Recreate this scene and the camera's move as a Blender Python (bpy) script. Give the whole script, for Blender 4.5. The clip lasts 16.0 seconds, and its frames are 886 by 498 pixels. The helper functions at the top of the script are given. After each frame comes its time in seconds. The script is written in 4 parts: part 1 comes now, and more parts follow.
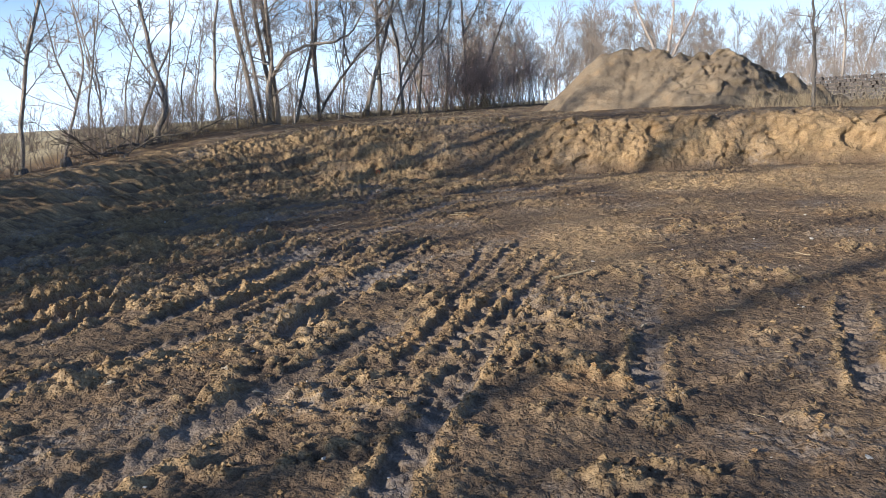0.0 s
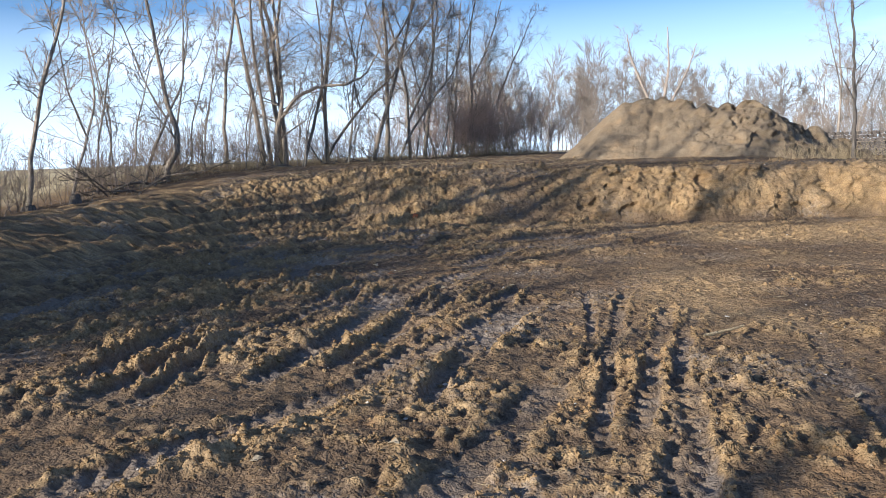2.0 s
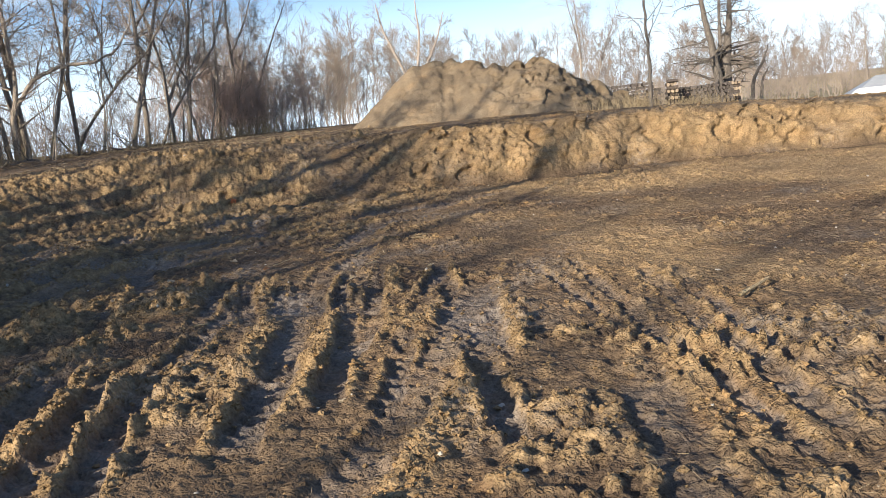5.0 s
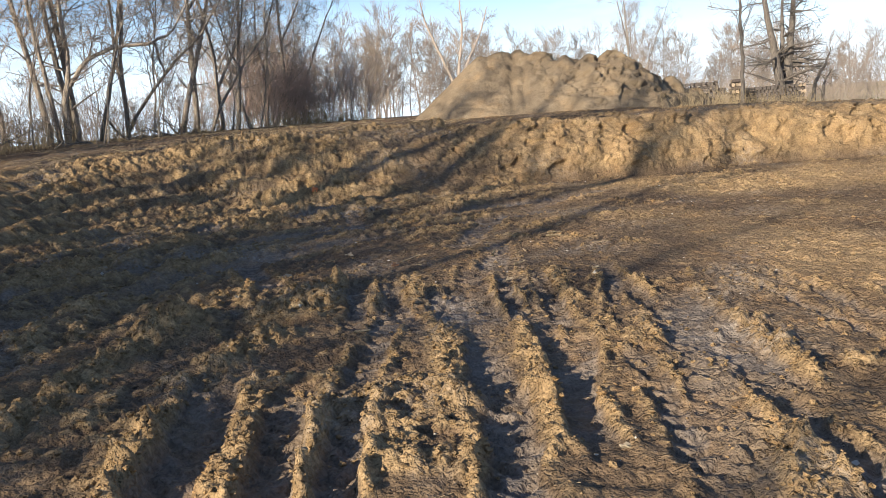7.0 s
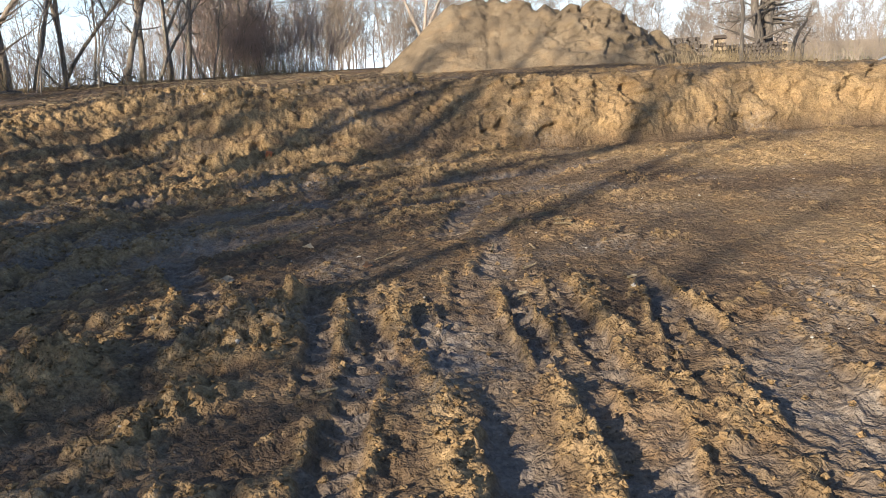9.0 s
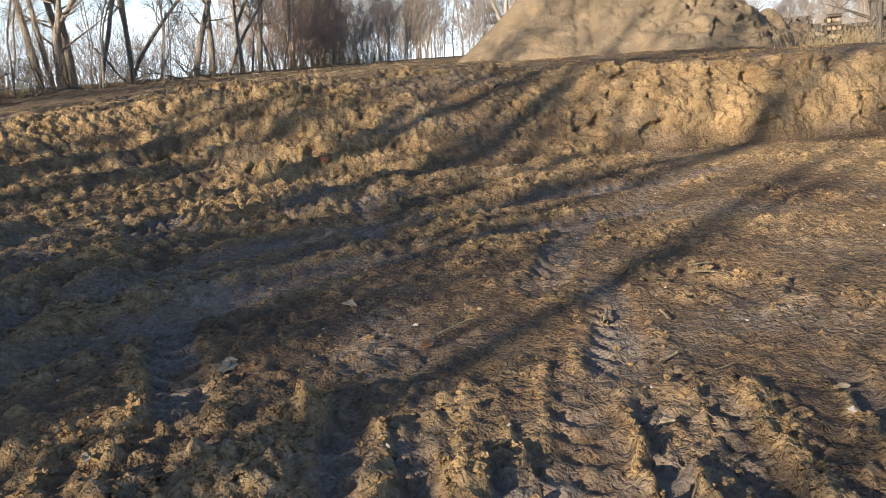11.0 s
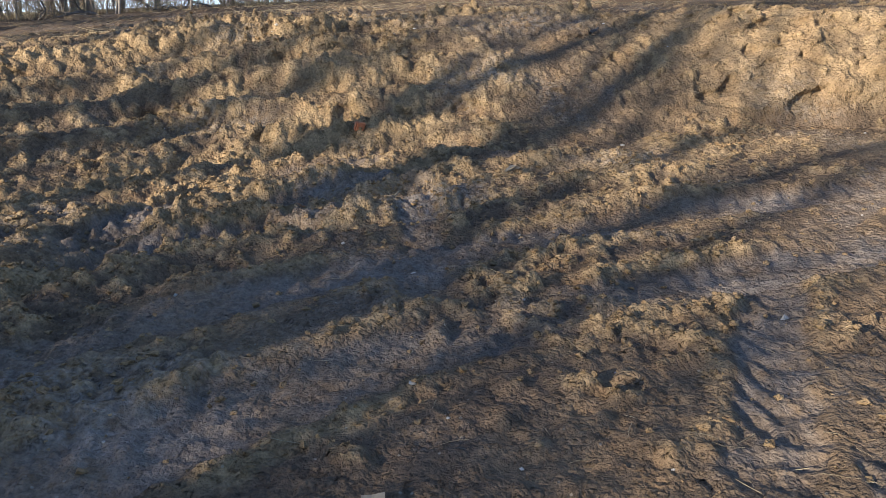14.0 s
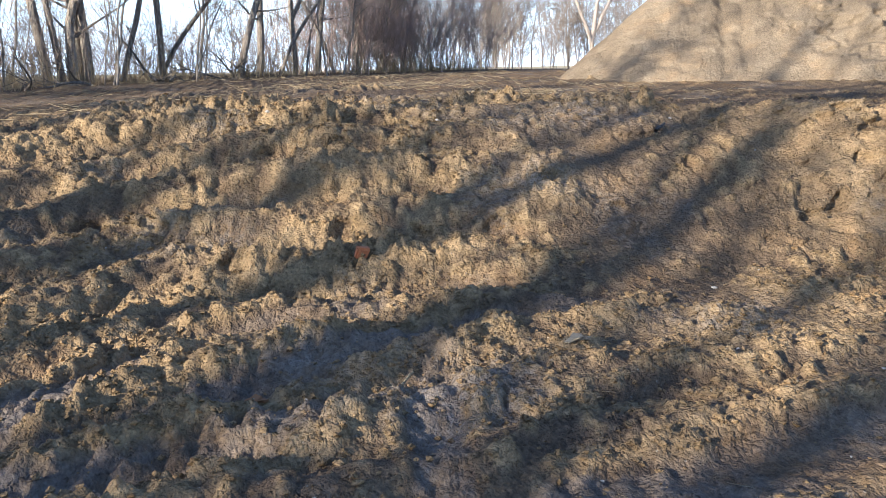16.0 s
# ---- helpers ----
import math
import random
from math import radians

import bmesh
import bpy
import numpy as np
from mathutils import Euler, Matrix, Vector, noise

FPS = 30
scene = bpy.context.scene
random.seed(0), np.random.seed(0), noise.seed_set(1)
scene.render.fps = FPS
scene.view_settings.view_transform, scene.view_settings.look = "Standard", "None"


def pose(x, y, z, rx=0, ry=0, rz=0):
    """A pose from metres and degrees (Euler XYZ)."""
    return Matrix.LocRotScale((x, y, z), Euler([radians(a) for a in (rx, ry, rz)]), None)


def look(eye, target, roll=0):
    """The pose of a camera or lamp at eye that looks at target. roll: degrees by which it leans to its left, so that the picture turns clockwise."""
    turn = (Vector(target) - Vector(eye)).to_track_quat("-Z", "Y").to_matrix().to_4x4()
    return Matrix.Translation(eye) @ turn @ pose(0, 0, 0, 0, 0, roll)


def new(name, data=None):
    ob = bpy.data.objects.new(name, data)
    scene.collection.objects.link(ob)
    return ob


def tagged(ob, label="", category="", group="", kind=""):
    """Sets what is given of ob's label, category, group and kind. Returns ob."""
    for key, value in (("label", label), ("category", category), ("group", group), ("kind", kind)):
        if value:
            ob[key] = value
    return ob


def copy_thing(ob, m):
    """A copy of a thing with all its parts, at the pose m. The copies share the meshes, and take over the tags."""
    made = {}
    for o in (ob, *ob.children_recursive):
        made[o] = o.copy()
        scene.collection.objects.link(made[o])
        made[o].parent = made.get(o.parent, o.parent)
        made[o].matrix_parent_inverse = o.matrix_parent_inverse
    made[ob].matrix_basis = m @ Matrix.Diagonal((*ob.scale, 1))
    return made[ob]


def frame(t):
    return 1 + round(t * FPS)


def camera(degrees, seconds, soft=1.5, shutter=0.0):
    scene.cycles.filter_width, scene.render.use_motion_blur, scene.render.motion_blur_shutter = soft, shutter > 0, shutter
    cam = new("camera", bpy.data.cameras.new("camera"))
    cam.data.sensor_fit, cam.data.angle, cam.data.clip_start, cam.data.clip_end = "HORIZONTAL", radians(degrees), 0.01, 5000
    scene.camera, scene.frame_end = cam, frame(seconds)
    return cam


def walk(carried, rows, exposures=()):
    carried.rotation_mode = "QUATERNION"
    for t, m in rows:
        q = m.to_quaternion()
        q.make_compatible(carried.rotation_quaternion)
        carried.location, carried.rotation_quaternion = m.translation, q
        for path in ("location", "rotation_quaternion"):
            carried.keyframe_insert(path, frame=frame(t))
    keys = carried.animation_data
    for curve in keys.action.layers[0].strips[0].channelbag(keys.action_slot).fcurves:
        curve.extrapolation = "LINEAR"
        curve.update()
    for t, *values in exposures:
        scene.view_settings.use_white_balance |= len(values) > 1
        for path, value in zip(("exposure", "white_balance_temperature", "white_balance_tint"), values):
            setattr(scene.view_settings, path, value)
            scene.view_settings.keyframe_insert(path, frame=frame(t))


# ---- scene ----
cam = camera(56.8, 16.0, soft=0.65)
PATH = [
    (0, (0.012, 0.077, 1.488), (0.002, 2.048, 1.145), -3.5),
    (0.5, (-0.32, 0.334, 1.491), (-0.291, 2.313, 1.207), -3.7),
    (1, (-0.685, 0.534, 1.451), (-0.681, 2.519, 1.202), -3.3),
    (1.5, (-1.009, 0.706, 1.431), (-1.081, 2.692, 1.205), -2.7),
    (2, (-1.356, 0.989, 1.415), (-1.302, 2.975, 1.185), -2.1),
    (2.5, (-1.589, 1.501, 1.39), (-1.298, 3.459, 1.103), -0.7),
    (3, (-1.828, 1.66, 1.411), (-1.427, 3.596, 1.107), -1.2),
    (3.2, (-1.951, 1.797, 1.396), (-1.499, 3.721, 1.088), -2.1),
    (5.3, (-2.934, 3.179, 1.301), (-2.294, 5.046, 0.979), -6.1),
    (5.5, (-3.018, 3.338, 1.295), (-2.387, 5.209, 0.976), -6.4),
    (6, (-3.28, 3.713, 1.275), (-2.746, 5.617, 0.974), -6.7),
    (6.5, (-3.535, 4.044, 1.261), (-3.01, 5.95, 0.956), -5.6),
    (7, (-3.693, 4.419, 1.241), (-3.101, 6.302, 0.917), -4.4),
    (7.5, (-3.696, 4.876, 1.249), (-3.053, 6.74, 0.915), -3.2),
    (8, (-3.676, 5.312, 1.252), (-3.012, 7.164, 0.892), -3.3),
    (8.2, (-3.627, 5.499, 1.253), (-2.95, 7.339, 0.859), -3.6),
    (10.3, (-2.846, 7.397, 1.333), (-2.285, 9.26, 0.872), -3.7),
    (10.5, (-2.813, 7.605, 1.321), (-2.299, 9.481, 0.856), -4.1),
    (11, (-2.666, 8.104, 1.293), (-2.186, 9.992, 0.837), -4.4),
    (11.5, (-2.485, 8.589, 1.328), (-2.035, 10.488, 0.891), -4.6),
    (12, (-2.42, 9.144, 1.266), (-1.971, 11.039, 0.808), -4.7),
    (12.5, (-2.32, 9.555, 1.249), (-1.834, 11.421, 0.72), -4.6),
    (13, (-2.232, 9.975, 1.276), (-1.774, 11.82, 0.654), -4.3),
    (13.5, (-2.24, 10.47, 1.286), (-1.816, 12.321, 0.659), -2.9),
    (14, (-2.217, 10.975, 1.259), (-1.849, 12.851, 0.669), -2.3),
    (14.5, (-2.155, 11.572, 1.299), (-1.857, 13.476, 0.764), -1.0),
    (15, (-2.12, 12.086, 1.34), (-1.831, 13.993, 0.814), -0.6),
    (15.5, (-1.986, 12.541, 1.331), (-1.636, 14.455, 0.872), -0.7),
    (16, (-1.889, 13.018, 1.386), (-1.544, 14.94, 0.954), -1.1),
]
walk(cam, [(t, look(eye, target, roll)) for t, eye, target, roll in PATH], exposures=[(0.0, 0.95, 5750, 9), (2.0, 0.98, 5750, 9), (3.2, 1.05, 6050, 9), (5.5, 1.04, 6300, 9), (8.2, 1.08, 6500, 9), (11.0, 1.18, 6600, 9), (13.0, 1.24, 6150, 9), (16.0, 1.54, 5700, 9)])

# ---- world, sun and exposure ----
SUN_AZ, SUN_EL = 238.0, 19.0          # clockwise from +y, and above the horizon
world = bpy.data.worlds.new("world")
scene.world = world
world.use_nodes = True
wn, wl = world.node_tree.nodes, world.node_tree.links
sky = wn.new("ShaderNodeTexSky")
sky.sky_type, sky.sun_disc = "NISHITA", False
sky.sun_elevation, sky.sun_rotation = radians(SUN_EL), radians(SUN_AZ)
sky.air_density, sky.dust_density, sky.ozone_density = 1.0, 0.6, 3.0
# thin high cloud that whitens the sky towards the horizon
tc = wn.new("ShaderNodeTexCoord")
sep = wn.new("ShaderNodeSeparateXYZ")
wl.new(tc.outputs["Generated"], sep.inputs[0])
mapn = wn.new("ShaderNodeMapping")
mapn.inputs["Scale"].default_value = (1.2, 1.2, 5.0)
wl.new(tc.outputs["Generated"], mapn.inputs[0])
cl = wn.new("ShaderNodeTexNoise")
cl.inputs["Scale"].default_value, cl.inputs["Detail"].default_value = 1.6, 5.0
wl.new(mapn.outputs[0], cl.inputs["Vector"])
ramp = wn.new("ShaderNodeMapRange")
ramp.inputs["From Min"].default_value, ramp.inputs["From Max"].default_value = 0.54, 0.76
wl.new(cl.outputs["Fac"], ramp.inputs["Value"])
low = wn.new("ShaderNodeMapRange")
low.inputs["From Min"].default_value, low.inputs["From Max"].default_value = 0.17, -0.01
wl.new(sep.outputs["Z"], low.inputs["Value"])
mx = wn.new("ShaderNodeMath")
mx.operation = "MAXIMUM"
wl.new(ramp.outputs[0], mx.inputs[0])
wl.new(low.outputs[0], mx.inputs[1])
mc = wn.new("ShaderNodeMix")
mc.data_type = "RGBA"
wl.new(mx.outputs[0], mc.inputs["Factor"])
tint = wn.new("ShaderNodeMix")
tint.data_type, tint.blend_type = "RGBA", "MULTIPLY"
tint.inputs["Factor"].default_value = 1.0
tint.inputs["B"].default_value = (0.92, 1.01, 1.18, 1)
wl.new(sky.outputs[0], tint.inputs["A"])
wl.new(tint.outputs["Result"], mc.inputs["A"])
mc.inputs["B"].default_value = (9.6, 11.4, 13.4, 1)
bg = wn["Background"]
bg.inputs["Strength"].default_value = 0.071
wl.new(mc.outputs["Result"], bg.inputs["Color"])

sun_data = bpy.data.lights.new("sun", "SUN")
sun_data.energy, sun_data.angle, sun_data.color = 5.0, radians(0.55), (1.0, 0.85, 0.65)
sun = new("sun", sun_data)
az, el = radians(SUN_AZ), radians(SUN_EL)
SUNWARD = Vector((math.sin(az) * math.cos(el), math.cos(az) * math.cos(el), math.sin(el)))
sun.matrix_world = look(SUNWARD * 60, (0, 0, 0))


# ---- materials ----
def mat(name, rough=0.9, spec=0.2):
    m = bpy.data.materials.new(name)
    m.use_nodes = True
    b = m.node_tree.nodes["Principled BSDF"]
    b.inputs["Roughness"].default_value = rough
    b.inputs["Specular IOR Level"].default_value = spec
    return m, m.node_tree.nodes, m.node_tree.links, b


def noise_node(n, l, scale, detail=4.0, rough=0.55, vec=None, dims="3D"):
    t = n.new("ShaderNodeTexNoise")
    t.inputs["Scale"].default_value, t.inputs["Detail"].default_value = scale, detail
    t.inputs["Roughness"].default_value = rough
    if vec:
        l.new(vec, t.inputs["Vector"])
    return t.outputs["Fac"]


def span(n, l, value, a, b, lo=0.0, hi=1.0):
    r = n.new("ShaderNodeMapRange")
    for k, v in zip(("From Min", "From Max", "To Min", "To Max"), (a, b, lo, hi)):
        r.inputs[k].default_value = v
    l.new(value, r.inputs["Value"])
    return r.outputs[0]


def blend(n, l, fac, a, b):
    x = n.new("ShaderNodeMix")
    x.data_type = "RGBA"
    if isinstance(fac, float):
        x.inputs["Factor"].default_value = fac
    else:
        l.new(fac, x.inputs["Factor"])
    for k, v in (("A", a), ("B", b)):
        if isinstance(v, tuple):
            x.inputs[k].default_value = (*v, 1)
        else:
            l.new(v, x.inputs[k])
    return x.outputs["Result"]


def times(n, l, a, b):
    x = n.new("ShaderNodeMath")
    x.operation = "MULTIPLY"
    for i, v in enumerate((a, b)):
        if isinstance(v, float):
            x.inputs[i].default_value = v
        else:
            l.new(v, x.inputs[i])
    return x.outputs[0]


def bump(n, l, b, height, dist, strength=1.0, before=None):
    x = n.new("ShaderNodeBump")
    x.inputs["Distance"].default_value, x.inputs["Strength"].default_value = dist, strength
    l.new(height, x.inputs["Height"])
    if before:
        l.new(before, x.inputs["Normal"])
    l.new(x.outputs[0], b.inputs["Normal"])
    return x.outputs[0]


def soil_material(name, dark, mid, light, frost=True, relief=1.0):
    m, n, l, b = mat(name, 0.95, 0.10)
    pos = n.new("ShaderNodeTexCoord").outputs["Object"]
    big = span(n, l, noise_node(n, l, 0.55, 4, 0.6, pos), 0.36, 0.66)
    c = blend(n, l, big, dark, mid)
    c = blend(n, l, times(n, l, span(n, l, noise_node(n, l, 2.6, 5, 0.65, pos), 0.48, 0.74), 0.7), c, light)
    warm = times(n, l, span(n, l, noise_node(n, l, 1.1, 5, 0.7, pos), 0.52, 0.68), 0.5)
    c = blend(n, l, warm, c, (light[0] * 1.0, light[1] * 0.84, light[2] * 0.66))
    if frost:
        keys = {}
        for key in ("rut", "clay_sunlit", "crust", "field", "loose"):
            at = n.new("ShaderNodeAttribute")
            at.attribute_name = key
            keys[key] = at.outputs["Fac"]
        # crumbled soil is dry and tan, pressed soil grey-brown and damp
        crumb = blend(n, l, span(n, l, noise_node(n, l, 7.0, 4, 0.6, pos), 0.35, 0.66), (0.232, 0.158, 0.083), (0.385, 0.272, 0.148))
        c = blend(n, l, span(n, l, keys["loose"], 0.08, 0.75, 0.0, 0.85), c, crumb)
        fr = times(n, l, span(n, l, keys["rut"], 0.15, 0.9), span(n, l, noise_node(n, l, 3.0, 5, 0.7, pos), 0.34, 0.58))
        c = blend(n, l, times(n, l, fr, 0.75), c, (0.192, 0.166, 0.146))
        patch = times(n, l, span(n, l, noise_node(n, l, 0.8, 3, 0.5, pos), 0.52, 0.68), span(n, l, noise_node(n, l, 16.0, 4, 0.7, pos), 0.42, 0.6))
        c = blend(n, l, times(n, l, patch, 0.5), c, (0.285, 0.255, 0.225))
        # clay of the cut face, and the sunlit patch painted on the floor
        c = blend(n, l, times(n, l, keys["clay_sunlit"], 0.75), c, blend(n, l, span(n, l, noise_node(n, l, 3.4, 5, 0.6, pos), 0.35, 0.68), (0.335, 0.220, 0.110), (0.496, 0.351, 0.189)))
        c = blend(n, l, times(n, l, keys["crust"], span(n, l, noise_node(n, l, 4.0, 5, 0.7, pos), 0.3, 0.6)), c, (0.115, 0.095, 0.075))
        c = blend(n, l, keys["field"], c, blend(n, l, span(n, l, noise_node(n, l, 0.4, 5, 0.6, pos), 0.35, 0.65), (0.36, 0.29, 0.17), (0.50, 0.42, 0.27)))
    grain = span(n, l, noise_node(n, l, 38.0, 5, 0.7, pos), 0.32, 0.70, 0.62, 1.32)
    hue = n.new("ShaderNodeHueSaturation")
    l.new(grain, hue.inputs["Value"])
    l.new(c, hue.inputs["Color"])
    c = hue.outputs[0]
    # pale straw bits and stones
    vor = n.new("ShaderNodeTexVoronoi")
    vor.inputs["Scale"].default_value = 13.0
    l.new(pos, vor.inputs["Vector"])
    c = blend(n, l, span(n, l, vor.outputs["Distance"], 0.09, 0.06, 0.0, 0.4), c, (0.38, 0.345, 0.28))
    l.new(c, b.inputs["Base Color"])
    # crumbs of two sizes, and grit
    h = bump(n, l, b, noise_node(n, l, 13.0, 4, 0.62, pos), 0.032, relief)
    wob = n.new("ShaderNodeTexNoise")
    wob.inputs["Scale"].default_value = 18.0
    l.new(pos, wob.inputs["Vector"])
    warp = n.new("ShaderNodeVectorMath")
    warp.operation = "MULTIPLY_ADD"
    warp.inputs[1].default_value = (0.05, 0.05, 0.05)
    l.new(wob.outputs["Color"], warp.inputs[0])
    l.new(pos, warp.inputs[2])
    for size, tall in ((30.0, 0.019), (62.0, 0.009)):
        cell = n.new("ShaderNodeTexVoronoi")
        cell.inputs["Scale"].default_value = size
        l.new(warp.outputs[0], cell.inputs["Vector"])
        lump = times(n, l, span(n, l, cell.outputs["Distance"], 0.0, 0.75, 1.0, 0.0), span(n, l, noise_node(n, l, size * 0.3, 2, 0.5, pos), 0.38, 0.62, 0.1, 1.0))
        h = bump(n, l, b, lump, tall, relief, h)
    bump(n, l, b, noise_node(n, l, 90.0, 3.0, 0.6, pos), 0.007, relief, h)
    if frost:
        for node in n:
            if node.type == "BUMP":
                l.new(span(n, l, keys["rut"], 0.2, 1.0, 1.0, 0.65), node.inputs["Strength"])
    return m


SOIL = soil_material("soil", (0.108, 0.077, 0.053), (0.160, 0.112, 0.070), (0.245, 0.173, 0.104))
PILE = soil_material("pile_soil", (0.165, 0.127, 0.087), (0.228, 0.178, 0.122), (0.29, 0.232, 0.162), frost=False, relief=0.9)


def bark_material(name, dark, light):
    m, n, l, b = mat(name, 0.92, 0.15)
    pos = n.new("ShaderNodeTexCoord").outputs["Object"]
    mp = n.new("ShaderNodeMapping")
    mp.inputs["Scale"].default_value = (9, 9, 1.6)
    l.new(pos, mp.inputs[0])
    f = span(n, l, noise_node(n, l, 3.0, 6, 0.65, mp.outputs[0]), 0.35, 0.68)
    c = blend(n, l, f, dark, light)
    info = n.new("ShaderNodeObjectInfo").outputs["Random"]
    hue = n.new("ShaderNodeHueSaturation")
    l.new(span(n, l, info, 0, 1, 0.75, 1.2), hue.inputs["Value"])
    l.new(c, hue.inputs["Color"])
    l.new(hue.outputs[0], b.inputs["Base Color"])
    bump(n, l, b, f, 0.03, 0.8)
    return m


CRUMB = soil_material("crumb_soil", (0.186, 0.128, 0.070), (0.273, 0.187, 0.101), (0.384, 0.269, 0.146), frost=False, relief=1.0)

BARK = bark_material("bark", (0.17, 0.143, 0.12), (0.42, 0.365, 0.305))
TWIG = bark_material("twig_bark", (0.25, 0.20, 0.165), (0.39, 0.325, 0.27))
RED_TWIG = bark_material("red_twig_bark", (0.32, 0.235, 0.205), (0.45, 0.355, 0.31))
# bark colour lightened to stand in for the haze of distance
HAZED_TWIG = bark_material("hazed_twig_bark", (0.27, 0.225, 0.19), (0.37, 0.315, 0.27))
DEAD = bark_material("dead_bark", (0.085, 0.075, 0.068), (0.22, 0.195, 0.17))
STRAW = bark_material("straw", (0.26, 0.20, 0.12), (0.42, 0.34, 0.22))


# ---- mesh helpers ----
def part(name, me, material, parent, label=""):
    ob = new(name, me)
    if material and not me.materials:
        me.materials.append(material)
    ob.parent = parent
    if label:
        ob["label"] = label
    return ob


def thing(name, x, y, z, label, category, group=""):
    ob = new(name)
    ob.empty_display_size = 0.2
    ob.location = (x, y, z)
    return tagged(ob, label, category, group)


def mesh_from(name, verts, faces, material=None, smooth=False):
    """A mesh from an N x 3 array and an M x 3 or M x 4 array."""
    verts, faces = np.asarray(verts, np.float32), np.asarray(faces, np.int32)
    me = bpy.data.meshes.new(name)
    k = faces.shape[1]
    me.vertices.add(len(verts))
    me.vertices.foreach_set("co", verts.ravel())
    me.loops.add(faces.size)
    me.loops.foreach_set("vertex_index", faces.ravel())
    me.polygons.add(len(faces))
    me.polygons.foreach_set("loop_start", np.arange(0, faces.size, k, dtype=np.int32))
    me.polygons.foreach_set("loop_total", np.full(len(faces), k, np.int32))
    me.update(calc_edges=True)
    me.polygons.foreach_set("use_smooth", np.full(len(faces), smooth))
    if material:
        me.materials.append(material)
    return me


def lattice(ix, iy, seed):
    h = (ix * 374761393 + iy * 668265263 + seed * 974634777) & 0xFFFFFFFF
    h = ((h ^ (h >> 13)) * 1274126177) & 0xFFFFFFFF
    return ((h ^ (h >> 16)) & 0xFFFF) / 65535.0


def vnoise(x, y, seed=0):
    """Smooth value noise, -1 to 1, one cell a unit."""
    ix, iy = np.floor(x).astype(np.int64), np.floor(y).astype(np.int64)
    fx, fy = x - ix, y - iy
    fx, fy = fx * fx * (3 - 2 * fx), fy * fy * (3 - 2 * fy)
    a, b = lattice(ix, iy, seed), lattice(ix + 1, iy, seed)
    c, d = lattice(ix, iy + 1, seed), lattice(ix + 1, iy + 1, seed)
    return 2 * ((a * (1 - fx) + b * fx) * (1 - fy) + (c * (1 - fx) + d * fx) * fy) - 1


def fbm(x, y, size, octaves=4, seed=0, gain=0.5):
    s, amp, tot = 0, 1.0, 0.0
    for k in range(octaves):
        c, r = math.cos(0.6 * k + seed), math.sin(0.6 * k + seed)
        f = 2.0 ** k / size
        s = s + amp * vnoise((c * x - r * y) * f + 17.3 * k, (r * x + c * y) * f - 9.1 * k, seed + k)
        tot, amp = tot + amp, amp * gain
    return s / tot


def billow(x, y, size, seed=0):
    """Rounded clods with sharp gaps, 0 to 1."""
    n = fbm(x, y, size, 3, seed, 0.55)
    return np.minimum(1.0, np.abs(n) * 2.6)


def clods(x, y, size, seed=0):
    """Separate rounded lumps of uneven height, 0 to 1."""
    X, Y = x / size + 0.45 * vnoise(x / size * 1.7, y / size * 1.7, seed + 3), y / size + 0.45 * vnoise(x / size * 1.7 + 9, y / size * 1.7, seed + 4)
    ix, iy = np.floor(X).astype(np.int64), np.floor(Y).astype(np.int64)
    best = np.zeros(np.shape(x))
    for dx in (-1, 0, 1):
        for dy in (-1, 0, 1):
            cx, cy = ix + dx, iy + dy
            ox, oy = cx + lattice(cx, cy, seed), cy + lattice(cx, cy, seed + 1)
            tall = lattice(cx, cy, seed + 2) ** 1.5
            r = 0.45 + 0.4 * lattice(cx, cy, seed + 5)
            best = np.maximum(best, tall * np.clip(1 - ((X - ox) ** 2 + (Y - oy) ** 2) / r ** 2, 0, None) ** 0.5)
    return best


def smooth(t):
    t = np.clip(t, 0, 1)
    return t * t * (3 - 2 * t)


# ---- the ground ----
FOOT = [(-12, 2.0), (-8.2, 8.5), (-6.9, 12.0), (-5.9, 15.2), (-4.6, 17.4), (-3.0, 18.4), (0.0, 18.5), (2.6, 18.5), (4.8, 17.9), (7.5, 17.6), (10.0, 17.1), (14.0, 15.8), (22.0, 12.0), (40.0, 2.0)]


def foot_distance(x, y):
    """Metres beyond the foot of the bank (positive on the bank's side)."""
    best, side = np.full(np.shape(x), 1e9), np.zeros(np.shape(x))
    for (ax, ay), (bx, by) in zip(FOOT, FOOT[1:]):
        ex, ey = bx - ax, by - ay
        t = np.clip(((x - ax) * ex + (y - ay) * ey) / (ex * ex + ey * ey), 0, 1)
        dx, dy = x - ax - t * ex, y - ay - t * ey
        d = np.hypot(dx, dy)
        s = np.sign(ex * dy - ey * dx)
        near = d < best
        best, side = np.where(near, d, best), np.where(near, s, side)
    return best * side


def plateau(x, y):
    z = 0.93 + 0.016 * np.clip(y - 21, 0, 22)
    z = z - 0.085 * np.clip(-3.5 - x, 0, 9) * (1 - smooth((y - 22) / 10))
    z = z - 0.050 * np.clip(x - 8.0, 0, 45) - 0.012 * np.clip(y - 60, 0, 60) * smooth((-x) / 10)
    return z


